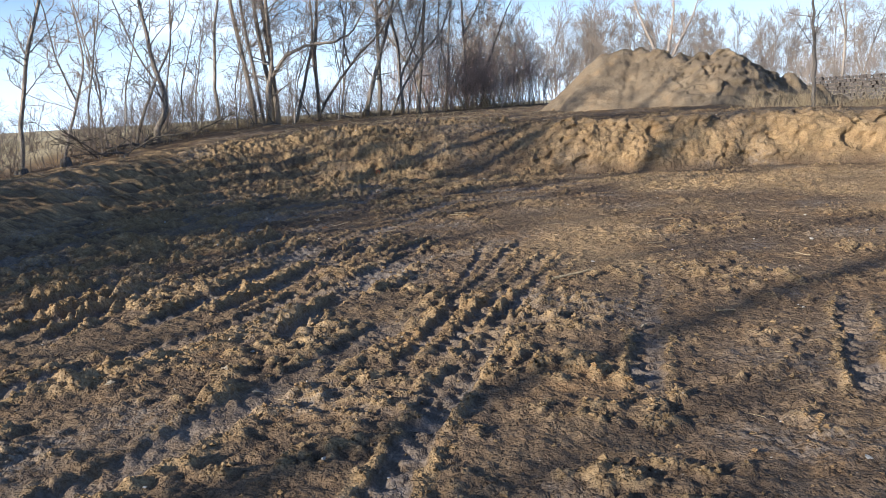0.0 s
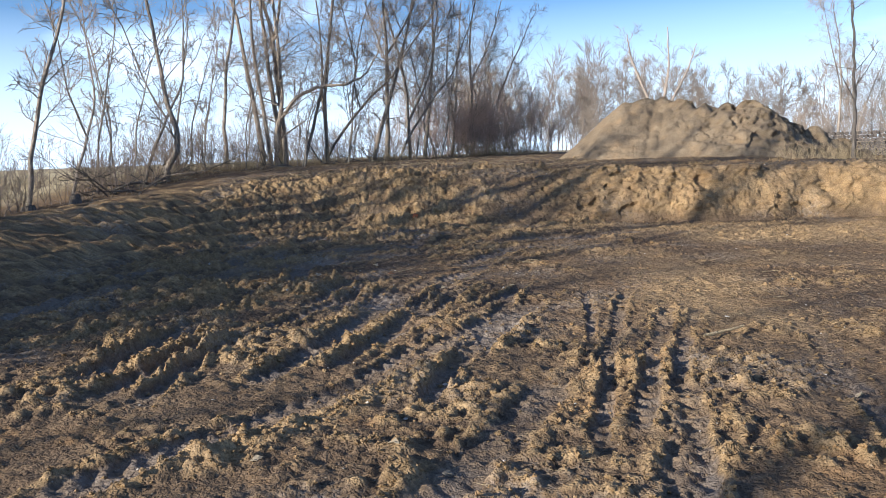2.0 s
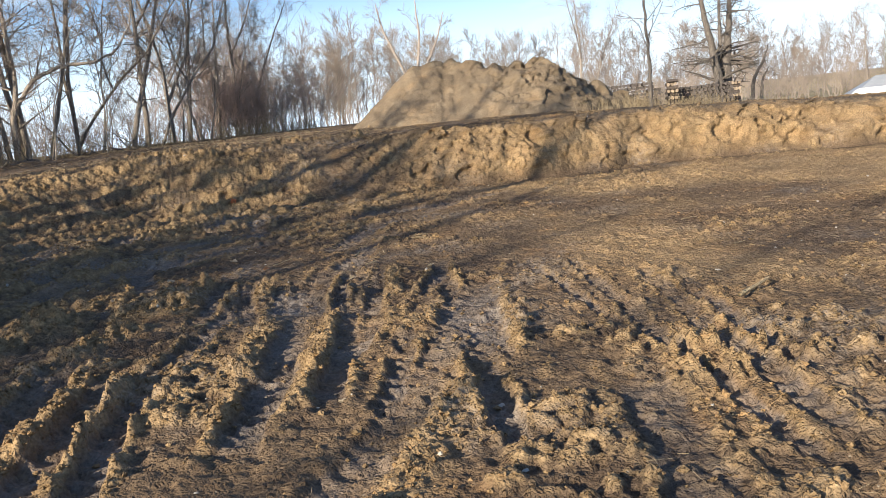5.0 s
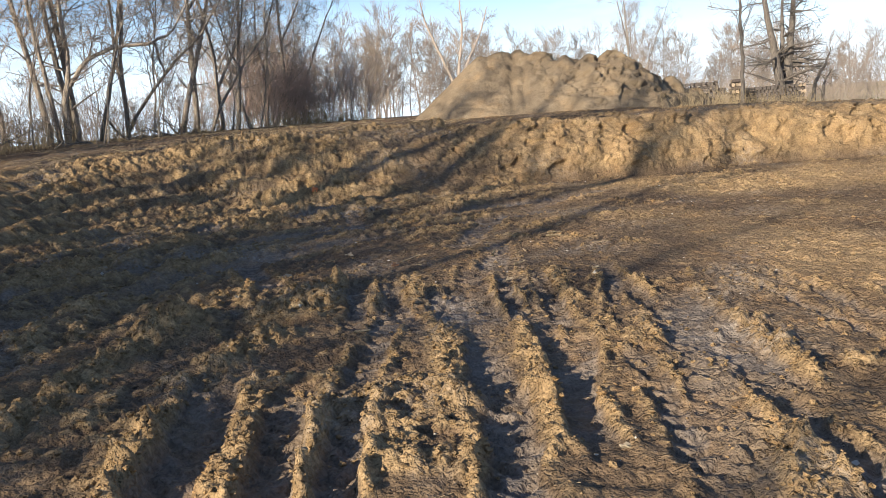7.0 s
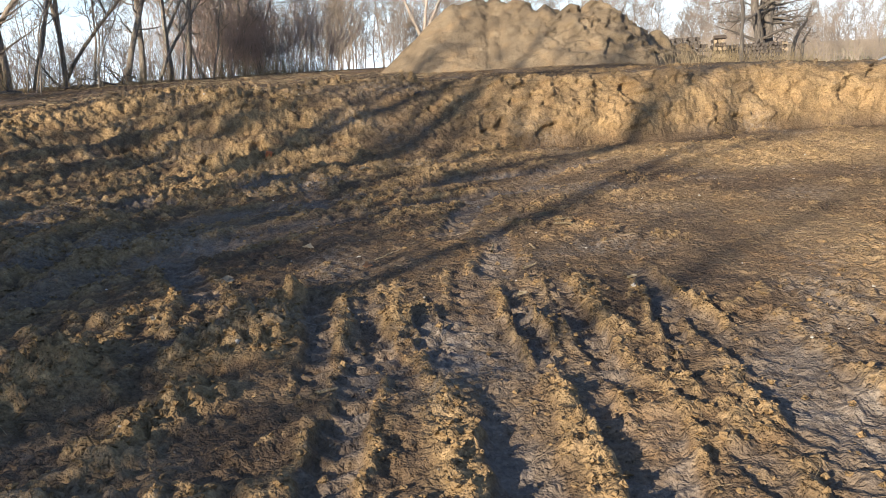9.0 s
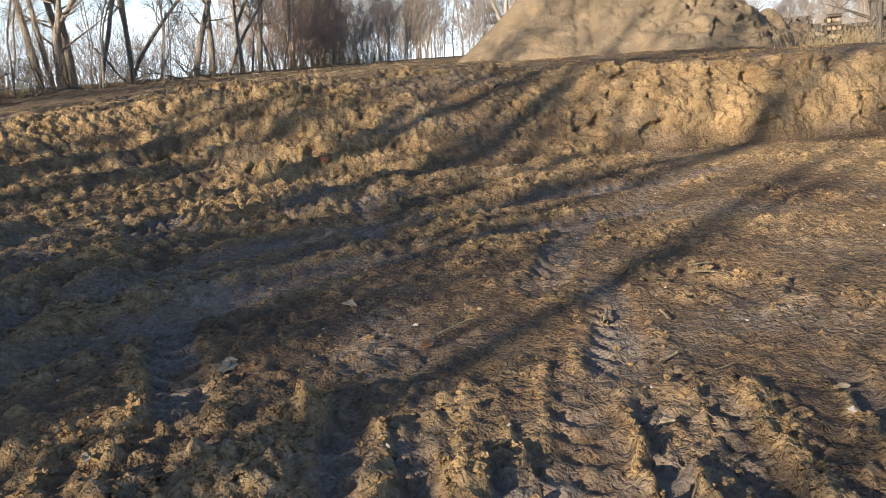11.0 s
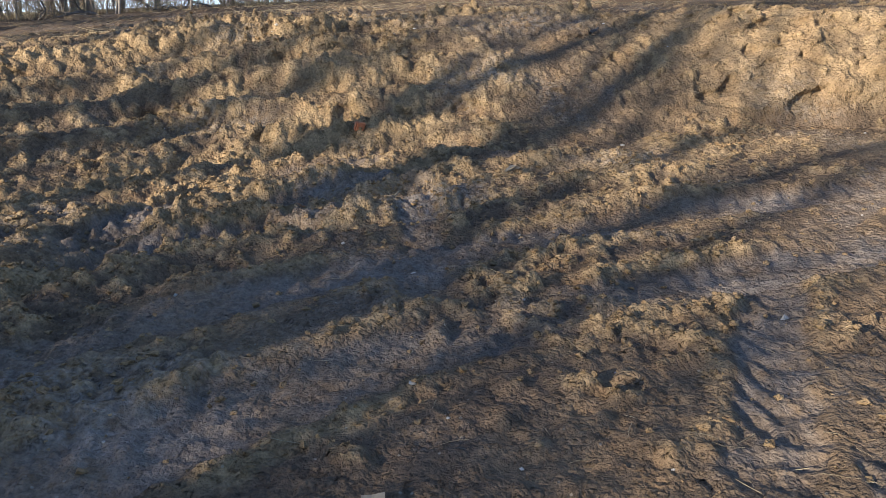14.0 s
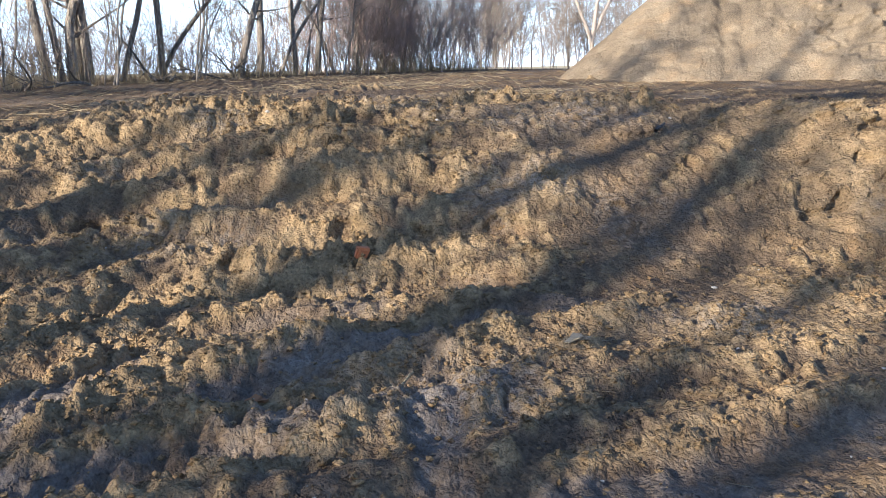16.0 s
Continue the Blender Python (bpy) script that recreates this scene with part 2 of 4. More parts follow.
# wheel tracks: points along each, width, depth, lug strength
TRACKS = [
    ([(-2.55, 7.3), (-2.21, 8.16), (-2.03, 8.77), (-1.76, 9.77), (-1.33, 11.09)], 0.24, 0.060, 1.0),
    ([(-1.95, 7.8), (-1.63, 8.8), (-1.11, 10.45), (-0.95, 11.0)], 0.19, 0.060, 0.45),
    ([(-1.74, 7.24), (-1.51, 7.82), (-1.32, 8.3)], 0.16, 0.040, 1.0),
    ([(-1.24, 6.68), (-1.21, 7.17), (-1.03, 7.74), (-0.79, 8.5), (-0.51, 9.56), (-0.22, 10.71)], 0.17, 0.062, 0.4),
    ([(-2.75, 9.12), (-2.32, 10.2), (-1.96, 11.33)], 0.21, 0.045, 1.0),
    ([(-3.95, 7.6), (-3.8, 8.26), (-3.6, 9.15)], 0.30, 0.085, 0.8),
    ([(-3.62, 7.2), (-3.52, 7.6), (-3.28, 8.5)], 0.24, 0.080, 0.8),
    ([(-3.3, 7.0), (-3.27, 7.41), (-3.08, 8.01)], 0.20, 0.060, 0.8),
    ([(0.18, 8.28), (0.39, 9.41), (0.55, 10.2)], 0.09, 0.040, 0.6),
    ([(-2.58, 10.2), (-2.43, 10.8), (-2.32, 11.34)], 0.17, 0.055, 1.0),
    ([(-2.2, 10.1), (-2.17, 10.63), (-2.11, 11.06)], 0.16, 0.050, 1.0),
    ([(-1.99, 10.0), (-1.84, 10.65)], 0.12, 0.045, 1.0),
    ([(-1.85, 10.0), (-1.63, 10.8)], 0.20, 0.035, 1.0),
    ([(-1.42, 9.9), (-1.27, 10.51), (-1.05, 11.04)], 0.16, 0.060, 0.9),
    ([(-1.2, 9.6), (-1.06, 10.09), (-0.79, 10.83)], 0.16, 0.060, 0.9),
    ([(-0.62, 9.9), (-0.22, 10.71)], 0.14, 0.045, 0.9),
    ([(-0.25, 5.9), (-0.15, 6.31), (0.0, 6.9), (0.36, 8.19), (0.9, 9.92)], 0.14, 0.055, 0.9),
    ([(0.05, 6.0), (0.25, 6.69), (0.56, 7.54), (1.14, 9.21)], 0.16, 0.045, 1.0),
    ([(0.45, 6.6), (0.7, 7.32), (1.32, 8.87)], 0.14, 0.040, 1.0),
    ([(-0.1, 4.4), (0.01, 4.86), (0.25, 5.6), (0.4, 6.27)], 0.15, 0.050, 0.9),
    ([(-0.83, 7.95), (-0.5, 8.9), (-0.26, 9.51)], 0.30, 0.050, 0.5),
    ([(-1.85, 8.06), (-1.5, 8.75)], 0.19, 0.045, 0.6),
    ([(-2.13, 8.73), (-1.84, 9.59)], 0.20, 0.045, 0.6),
    ([(-0.34, 3.6), (-0.05, 4.9), (0.2, 5.9)], 0.22, 0.045, 1.0),
    ([(1.23, 5.0), (1.6, 6.4), (2.0, 7.9)], 0.20, 0.039, 1.0),
    ([(2.47, 4.7), (2.9, 5.7), (3.29, 6.6)], 0.20, 0.039, 1.0),
    ([(-3.1, 5.2), (-2.23, 6.38), (-0.98, 8.15), (-0.55, 9.3)], 0.30, 0.040, 0.7),
    ([(-1.95, 3.6), (-1.36, 4.75), (-0.45, 6.67)], 0.32, 0.038, 0.5),
    ([(-3.5, 16.5), (-2.77, 17.45), (-2.1, 18.0), (-1.2, 18.25)], 0.36, 0.087, 1.0),
    ([(-3.3, 15.9), (-2.35, 16.29), (-1.3, 16.9)], 0.38, 0.070, 1.0),
    ([(-1.5, 15.2), (-1.28, 16.6), (-1.15, 17.4)], 0.25, 0.052, 1.0),
    ([(-5.2, 14.4), (-3.29, 16.1), (-1.9, 17.5), (0.2, 18.0)], 0.34, 0.060, 0.6),
    ([(-5.6, 12.6), (-3.3, 14.6), (-1.0, 15.5), (2.0, 16.0)], 0.45, 0.052, 0.6),
    ([(-3.0, 12.0), (-3.1, 13.2), (-2.9, 14.2)], 0.29, 0.043, 1.0),
    ([(-1.0, 11.4), (-0.4, 12.8)], 0.29, 0.030, 1.0),
    ([(-6.0, 10.0), (-4.4, 12.4), (-2.2, 14.0), (1.0, 14.8)], 0.50, 0.052, 0.5),
    ([(-0.6, 13.2), (0.6, 14.9), (3.0, 16.3)], 0.31, 0.031, 0.6),
]


# crumbly ridges pushed up by wheels and blade: points, half width, height
RIDGES = [
    ([(-3.3, 16.85), (-2.5, 17.15), (-1.9, 17.45), (-0.95, 17.85)], 0.20, 0.09),
    ([(-2.9, 16.0), (-2.1, 16.3), (-1.4, 16.75)], 0.17, 0.09),
    ([(-4.6, 17.2), (-3.4, 18.2), (-2.2, 18.75), (-0.6, 19.0)], 0.18, 0.09),
    ([(-4.1, 8.0), (-3.83, 8.63), (-3.47, 9.76), (-3.17, 10.05)], 0.15, 0.11),
    ([(-3.22, 10.47), (-2.4, 11.56)], 0.15, 0.09),
    ([(-3.64, 7.6), (-3.23, 8.19), (-2.86, 8.56)], 0.13, 0.08),
    ([(-2.52, 8.14), (-2.15, 9.5), (-1.71, 10.97)], 0.10, 0.055),
    ([(-2.19, 7.58), (-1.71, 9.0), (-1.12, 10.75)], 0.09, 0.055),
    ([(-2.3, 10.6), (-2.1, 11.39)], 0.09, 0.07),
    ([(-2.05, 10.7), (-1.83, 11.51)], 0.10, 0.07),
    ([(-2.8, 10.5), (-2.52, 11.43)], 0.14, 0.08),
    ([(-1.19, 10.19), (-0.89, 10.96)], 0.07, 0.05),
    ([(-0.96, 10.04), (-0.63, 10.83)], 0.07, 0.05),
    ([(-4.9, 8.6), (-4.3, 9.9), (-3.7, 10.9)], 0.18, 0.10),
    ([(-5.4, 13.6), (-4.0, 15.2), (-2.4, 16.6), (-0.8, 17.4)], 0.20, 0.08),
    ([(-3.4, 21.6), (-1.8, 21.7), (0.4, 21.5), (1.6, 21.0)], 0.22, 0.12),
    ([(-4.8, 20.4), (-3.2, 21.0), (-1.6, 20.9)], 0.20, 0.12),
    ([(-2.6, 5.4), (-1.7, 6.7), (-0.9, 8.2)], 0.18, 0.05),
]
MOUNDS = [(-0.45, 17.1, 0.22, 0.10), (-0.1, 17.5, 0.20, 0.10), (-3.85, 10.5, 0.28, 0.15), (-3.6, 19.95, 0.25, 0.14), (-3.65, 21.3, 0.22, 0.14), (-2.8, 21.25, 0.2, 0.12), (1.35, 17.8, 0.25, 0.08),
          (0.6, 17.2, 0.3, 0.07), (-1.6, 19.9, 0.3, 0.12), (0.2, 19.5, 0.28, 0.12)]


def ground_height(x, y, detail=True):
    """Height, and the weights of ruts, clay with the floor's painted sunlit patch, and loose soil, at arrays x, y."""
    low = -0.25 + 0.006 * np.clip(y - 6, -10, 12) - 0.02 * np.clip(x - 6, 0, 30)
    wob = 0.28 * fbm(x, y, 1.6, 3, 5) if detail else 0.0
    d = foot_distance(x, y) + wob * smooth((x + 4) / 3)
    width = 3.0 - 0.7 * smooth((x + 4) / 4) - 1.15 * smooth((x - 1.6) / 2.2)
    t = np.clip(d / width, 0, 1)
    steep = smooth((x - 0.5) / 3)
    prof = (1 - steep) * (0.65 * t + 0.35 * smooth(t)) + steep * (1 - (1 - t) ** 1.9) 
    top = plateau(x, y)
    z = low + (top - low) * prof
    far = smooth((np.hypot(x, y - 10) - 300) / 900)
    z = z * (1 - far)
    rut, clay_sunlit = np.zeros_like(z), np.zeros_like(z)
    if not detail:
        return z, rut, clay_sunlit, rut
    near = 1 - smooth((np.hypot(x, y - 12) - 22) / 12)
    face = smooth(d / 0.25) * (1 - smooth((d - width) / 0.5))
    rough = 0.55 + 0.45 * fbm(x, y, 2.4, 2, 8)
    z = z + 0.05 * fbm(x, y, 1.9, 3, 3) * near
    # rows of furrows along the left bank
    row = smooth((2.0 - x) / 3) * smooth((d + 3.2) / 1.0) * (1 - smooth((d - 3.6) / 0.8))
    z = z + row * 0.055 * np.sin(6.3 * (d + 0.35 * fbm(x, y, 1.8, 2, 21)) / 0.62) * (0.5 + rough)
    # buttresses and gullies of the cut face
    cut = face * steep
    fx_, fy_ = x, 0.6 * y + 1.3 * z
    z = z - cut * 0.16 * np.abs(fbm(fx_, fy_ * 0.5, 0.9, 3, 31)) + cut * 0.08 * fbm(fx_, fy_, 0.45, 3, 33)
    # the levelled floor on the right is smooth, the rest cloddy
    flat = smooth((x - 0.2 + 0.5 * fbm(x, y, 2.0, 2, 40)) / 2.0) * (1 - smooth((d + 0.6) / 0.5))
    churn = 0.35 + rough
    clumps = smooth(fbm(x, y, 0.7, 3, 86) * 2.2 + 0.45)
    clod = (0.012 * billow(x, y, 0.30, 11) + (0.052 * clods(x, y, 0.14, 70) * smooth(churn) + 0.040 * clods(x, y, 0.075, 80)) * (0.4 + 0.7 * clumps) + 0.012 * fbm(x, y, 0.06, 2, 82)) * 1.15 * churn * (1 - 0.25 * flat)
    furrow_clods = clods(x, y, 0.20, 90) + 1.3 * clods(x, y, 0.10, 92)
    z = z + clod * near + row * 0.034 * furrow_clods + 0.006 * fbm(x, y, 0.09, 2, 95) * near
    dug, heaped = np.zeros_like(z), np.zeros_like(z)
    for pts, w, depth, lug in TRACKS:
        p = np.array(pts)
        a = p[-1] - p[0]
        length = np.hypot(*a)
        a = a / length
        rel = p - p[0]
        u0, v0 = rel @ a, rel @ np.array((-a[1], a[0]))
        k = np.polyfit(u0, v0, min(2, len(p) - 1))
        u = (x - p[0, 0]) * a[0] + (y - p[0, 1]) * a[1]
        v = -(x - p[0, 0]) * a[1] + (y - p[0, 1]) * a[0]
        sel = (u > -0.8) & (u < length + 0.8) & (np.abs(v) < length)
        if not sel.any():
            continue
        uu, vv = u[sel], v[sel]
        vv = vv - np.polyval(k, np.clip(uu, 0, length)) + 0.03 * vnoise(uu * 1.3, uu * 0, 50) + 0.035 * vnoise(x[sel] * 9, y[sel] * 9, 52)
        ends = smooth((uu + 0.8) / 1.0) * smooth((length + 0.8 - uu) / 1.0)
        ends = ends * (0.65 + 0.35 * vnoise(uu * 0.9, vv * 0, 51))
        av = np.abs(vv) / (w / 2)
        inside = (1 - smooth((av - 0.75) / 0.4)) * ends
        bar = np.sin(2 * math.pi * (uu - 0.9 * np.abs(vv)) / 0.17)
        sunk = -0.8 * depth * inside + inside * lug * 0.034 * smooth(bar * 2.2 + 0.4)
        dug[sel] = np.minimum(dug[sel], sunk)
        heaped[sel] = np.maximum(heaped[sel], ends * depth * np.exp(-((av - 1.4) / 0.34) ** 2))
        rut[sel] = np.maximum(rut[sel], inside)
    heaped = heaped * (1 - rut) * (0.25 + 0.75 * smooth(fbm(x, y, 0.5, 2, 54) * 2 + 0.5))
    z = z - clod * 0.75 * rut + dug + heaped * (0.12 + 0.9 * clods(x, y, 0.12, 17) + 0.9 * clods(x, y, 0.065, 19))
    loose = np.clip(heaped / 0.04, 0, 1)
    lump = 0.15 + 0.75 * clods(x, y, 0.12, 120) + 0.75 * clods(x, y, 0.065, 123)
    for pts, half, tall in RIDGES:
        p = np.array(pts)
        best = np.full(z.shape, 1e9)
        for (ax, ay), (bx, by) in zip(p, p[1:]):
            ex, ey = bx - ax, by - ay
            s = np.clip(((x - ax) * ex + (y - ay) * ey) / (ex * ex + ey * ey), 0, 1)
            best = np.minimum(best, np.hypot(x - ax - s * ex, y - ay - s * ey))
        crest = np.exp(-(best / half) ** 2) * (1 - 0.7 * rut)
        z = z + tall * crest * lump * (0.55 + 0.6 * (vnoise(x * 2.2, y * 2.2, 130) > -0.3))
        loose = np.maximum(loose, crest)
    for mx_, my_, half, tall in MOUNDS:
        crest = np.exp(-((x - mx_) ** 2 + (y - my_) ** 2) / half ** 2)
        z = z + tall * crest * (0.5 + 0.6 * lump)
        loose = np.maximum(loose, crest)
    clay_sunlit = np.maximum(cut * (0.6 + 0.4 * smooth(x / 2 - 0.5)), 0.12 * face * (1 - steep))
    clay_sunlit = np.clip(clay_sunlit * (0.75 + 0.6 * fbm(x, y, 0.9, 3, 44)), 0, 1)
    # sunlit part of the levelled floor, painted in the warm clay colour
    clay_sunlit = np.maximum(clay_sunlit, 0.75 * smooth((y - 6.0) / 3.5) * flat * smooth(fbm(x, y, 2.6, 2, 46) * 2 + 0.6))
    heap_up = smooth((clod * near + row * 0.034 * furrow_clods - 0.028) / 0.04)
    loose = np.clip(np.maximum(loose, 0.8 * heap_up) * (1 - rut), 0, 1)
    return z, rut, clay_sunlit, loose


def face_push(x, y, z):
    """How far the lumps of the cut face stand out towards the floor, and the dark crust of its rim."""
    d = foot_distance(x, y) + 0.28 * fbm(x, y, 1.6, 3, 5) * smooth((x + 4) / 3)
    width = 3.0 - 0.7 * smooth((x + 4) / 4) - 1.15 * smooth((x - 1.6) / 2.2)
    steep = smooth((x - 0.5) / 3)
    face = smooth(d / 0.2) * (1 - smooth((d - width) / 0.35))
    u, v = x, 0.6 * y + 1.3 * z
    lumps = 0.10 * clods(u, v, 0.50, 140) + 0.16 * fbm(u, v * 0.8, 0.7, 4, 142) + 0.07 * clods(u, v, 0.18, 145) + 0.04 * clods(u, v, 0.09, 147) - 0.11 * smooth((fbm(u, v * 0.8, 0.40, 3, 150) - 0.30) * 8)
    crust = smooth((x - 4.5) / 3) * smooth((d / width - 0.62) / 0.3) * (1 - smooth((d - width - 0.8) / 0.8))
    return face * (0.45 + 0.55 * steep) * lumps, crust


def stretch(lo, hi, step, out_lo, out_hi, grow, grow_lo):
    mid = list(np.arange(lo, hi, step))
    a, s = [lo], step
    while a[-1] > out_lo:
        s *= grow_lo
        a.append(a[-1] - s)
    b, s = [mid[-1]], step
    while b[-1] < out_hi:
        s *= grow
        b.append(b[-1] + s)
    return np.array(a[:0:-1] + mid + b[1:])


def height_at(x, y):
    return float(ground_height(np.array([float(x)]), np.array([float(y)]))[0][0])


gx = stretch(-5.6, 6.8, 0.022, -3000, 6.81, 1.12, 1.12)
gx = np.concatenate([gx[gx < 6.79], stretch(6.82, 14.0, 0.055, 6.83, 3000, 1.13, 1.1)])
gy = stretch(3.0, 22.0, 0.022, -3000, 3000, 1.07, 1.35)
GX, GY = np.meshgrid(gx, gy)
gz, grut, gclay_sunlit, gloose = ground_height(GX.ravel(), GY.ravel())
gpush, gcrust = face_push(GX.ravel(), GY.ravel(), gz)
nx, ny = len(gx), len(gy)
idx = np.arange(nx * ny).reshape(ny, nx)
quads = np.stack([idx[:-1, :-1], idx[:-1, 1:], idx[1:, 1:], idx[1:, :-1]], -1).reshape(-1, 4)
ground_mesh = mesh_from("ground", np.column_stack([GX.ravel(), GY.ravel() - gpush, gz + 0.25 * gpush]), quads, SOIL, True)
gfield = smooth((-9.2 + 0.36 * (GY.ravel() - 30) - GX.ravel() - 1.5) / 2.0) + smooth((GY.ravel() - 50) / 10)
for key, val in (("rut", grut), ("clay_sunlit", gclay_sunlit), ("crust", gcrust), ("loose", gloose), ("field", np.clip(gfield, 0, 1))):
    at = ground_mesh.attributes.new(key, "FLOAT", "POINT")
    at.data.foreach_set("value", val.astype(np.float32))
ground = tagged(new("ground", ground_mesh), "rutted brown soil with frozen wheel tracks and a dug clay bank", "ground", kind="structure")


# ---- the heap of earth ----
# the crest of the heap: x, y from its peak, height; its sides lie at the angle of repose
CREST = [(-2.5, 0.0, 0.55), (-0.75, 0.1, 1.86), (-0.3, 0.05, 2.0), (0.2, -0.1, 2.02), (0.7, -0.6, 1.90), (1.3, -1.3, 1.68), (1.9, -1.9, 1.66), (2.5, -2.0, 1.78), (2.9, -2.0, 1.62),
         (3.5, -1.8, 1.28), (4.1, -1.7, 0.98), (4.9, -1.6, 0.95), (5.6, -1.6, 0.62), (6.4, -1.6, 0.35)]


def pile_height(x, y):
    """Height of the heap above its bed, at arrays x, y in its own metres (peak near 0, 0)."""
    wx, wy = x + 0.25 * fbm(x, y, 1.3, 3, 60), y + 0.25 * fbm(x, y, 1.3, 3, 62)
    z = np.full(np.shape(x), -1.0)
    for cx, cy, h in CREST:
        r = np.hypot(wx - cx, wy - cy)
        z = np.maximum(z, h + 0.19 - 0.84 * np.hypot(r, 0.23))
    z = np.clip(z, 0, None)
    on = smooth(z / 0.35)
    lumpy = smooth((x - 0.6) / 1.2)
    z = z + on * 0.05 * fbm(x, y, 1.0, 4, 61) + on * lumpy * (0.22 * np.abs(fbm(x, y, 0.9, 3, 63)) - 0.07)
    # two grooves cut into the smooth flank, standing in for trunk shadows
    for k in (-0.2, 0.2):
        line = x - k - 0.42 * (y + 0.5)
        z = z - on * 0.07 * np.exp(-(line / 0.11) ** 2) * smooth((-y - 0.15) / 0.4)
    return z


px, py = np.meshgrid(np.arange(-5.0, 8.0, 0.045), np.arange(-5.2, 3.8, 0.045))
pz = pile_height(px.ravel(), py.ravel())
PX, PY = 6.85, 29.3
pbase = ground_height(px.ravel() + PX, py.ravel() + PY, detail=False)[0]
pid = np.arange(px.size).reshape(px.shape)
pq = np.stack([pid[:-1, :-1], pid[:-1, 1:], pid[1:, 1:], pid[1:, :-1]], -1).reshape(-1, 4)
keep = (pz[pq] > 0.015).any(1)
lumpy = 0.3 + 0.7 * smooth((px.ravel() - 0.3 + 0.6 * pz) / 1.4)
pu, pv = px.ravel(), 0.6 * py.ravel() + 1.2 * pz
pl = smooth(pz / 0.3) * lumpy * (0.14 * clods(pu, pv, 0.75, 65) + 0.20 * clods(pu, pv, 0.33, 66) + 0.10 * clods(pu, pv, 0.15, 69) - 0.14 * smooth((fbm(pu, pv, 0.6, 3, 71) - 0.2) * 6))
pverts = np.column_stack([px.ravel(), py.ravel() - 0.8 * pl, pbase + np.where(pz > 0.015, pz + 0.35 * pl, -0.12)])
used = np.unique(pq[keep])
remap = np.zeros(px.size, int)
remap[used] = np.arange(len(used))
heap = new("earth_mound", mesh_from("earth_mound", pverts[used], remap[pq[keep]], PILE, True))
heap.location = (PX, PY, 0)
tagged(heap, "large heap of lumpy grey-brown earth on the upper level", "mound")


# ---- trees ----
def tube(pts, rad, sides):
    """A tapered tube along pts: vertices and quad faces."""
    pts = np.asarray(pts, float)
    n = len(pts)
    t = np.gradient(pts, axis=0)
    t /= np.linalg.norm(t, axis=1)[:, None] + 1e-9
    ref = np.array((0.31, 0.95, 0.05)) if abs(t[0][2]) > 0.7 else np.array((0, 0, 1.0))
    a = np.cross(t, ref)
    a /= np.linalg.norm(a, axis=1)[:, None] + 1e-9
    b = np.cross(t, a)
    ang = np.arange(sides) * 2 * math.pi / sides
    ring = a[:, None] * np.cos(ang)[None, :, None] + b[:, None] * np.sin(ang)[None, :, None]
    v = pts[:, None] + ring * np.asarray(rad)[:, None, None]
    i = np.arange(n * sides).reshape(n, sides)
    j = np.roll(i, -1, axis=1)
    f = np.stack([i[:-1], j[:-1], j[1:], i[1:]], -1).reshape(-1, 4)
    return v.reshape(-1, 3), f


def join(tubes):
    vs, fs, o = [], [], 0
    for v, f in tubes:
        vs.append(v)
        fs.append(f + o)
        o += len(v)
    return np.concatenate(vs), np.concatenate(fs)


def limb(rng, start, way, length, radius, segs, wander, lift, tip=0.14):
    pts, p, d = [np.array(start, float)], np.array(start, float), np.array(way, float)
    d /= np.linalg.norm(d)
    for _ in range(segs):
        d = d + rng.normal(0, wander, 3) + np.array((0, 0, lift))
        d /= np.linalg.norm(d)
        p = p + d * length / segs
        pts.append(p)
    return np.array(pts), radius * np.linspace(1, tip, segs + 1)


def branch_out(rng, pts, rad, count, lo, hi, angle, length, ratio, segs, wander, lift):
    """Side branches from a limb, between the shares lo and hi of its length."""
    out = []
    n = len(pts) - 1
    for s in np.sort(rng.uniform(lo, hi, count)):
        k = min(int(s * n), n - 1)
        f = s * n - k
        p = pts[k] * (1 - f) + pts[k + 1] * f
        r = rad[k] * (1 - f) + rad[k + 1] * f
        d = pts[k + 1] - pts[k]
        d /= np.linalg.norm(d)
        side = np.cross(d, rng.normal(0, 1, 3))
        side /= np.linalg.norm(side) + 1e-9
        a = radians(rng.normal(angle, 9))
        w = d * math.cos(a) + side * math.sin(a)
        out.append(limb(rng, p, w, length * rng.uniform(0.55, 1.2) * (1.15 - 0.6 * s), min(r * 0.8, r * ratio), segs, wander, lift))
    return out


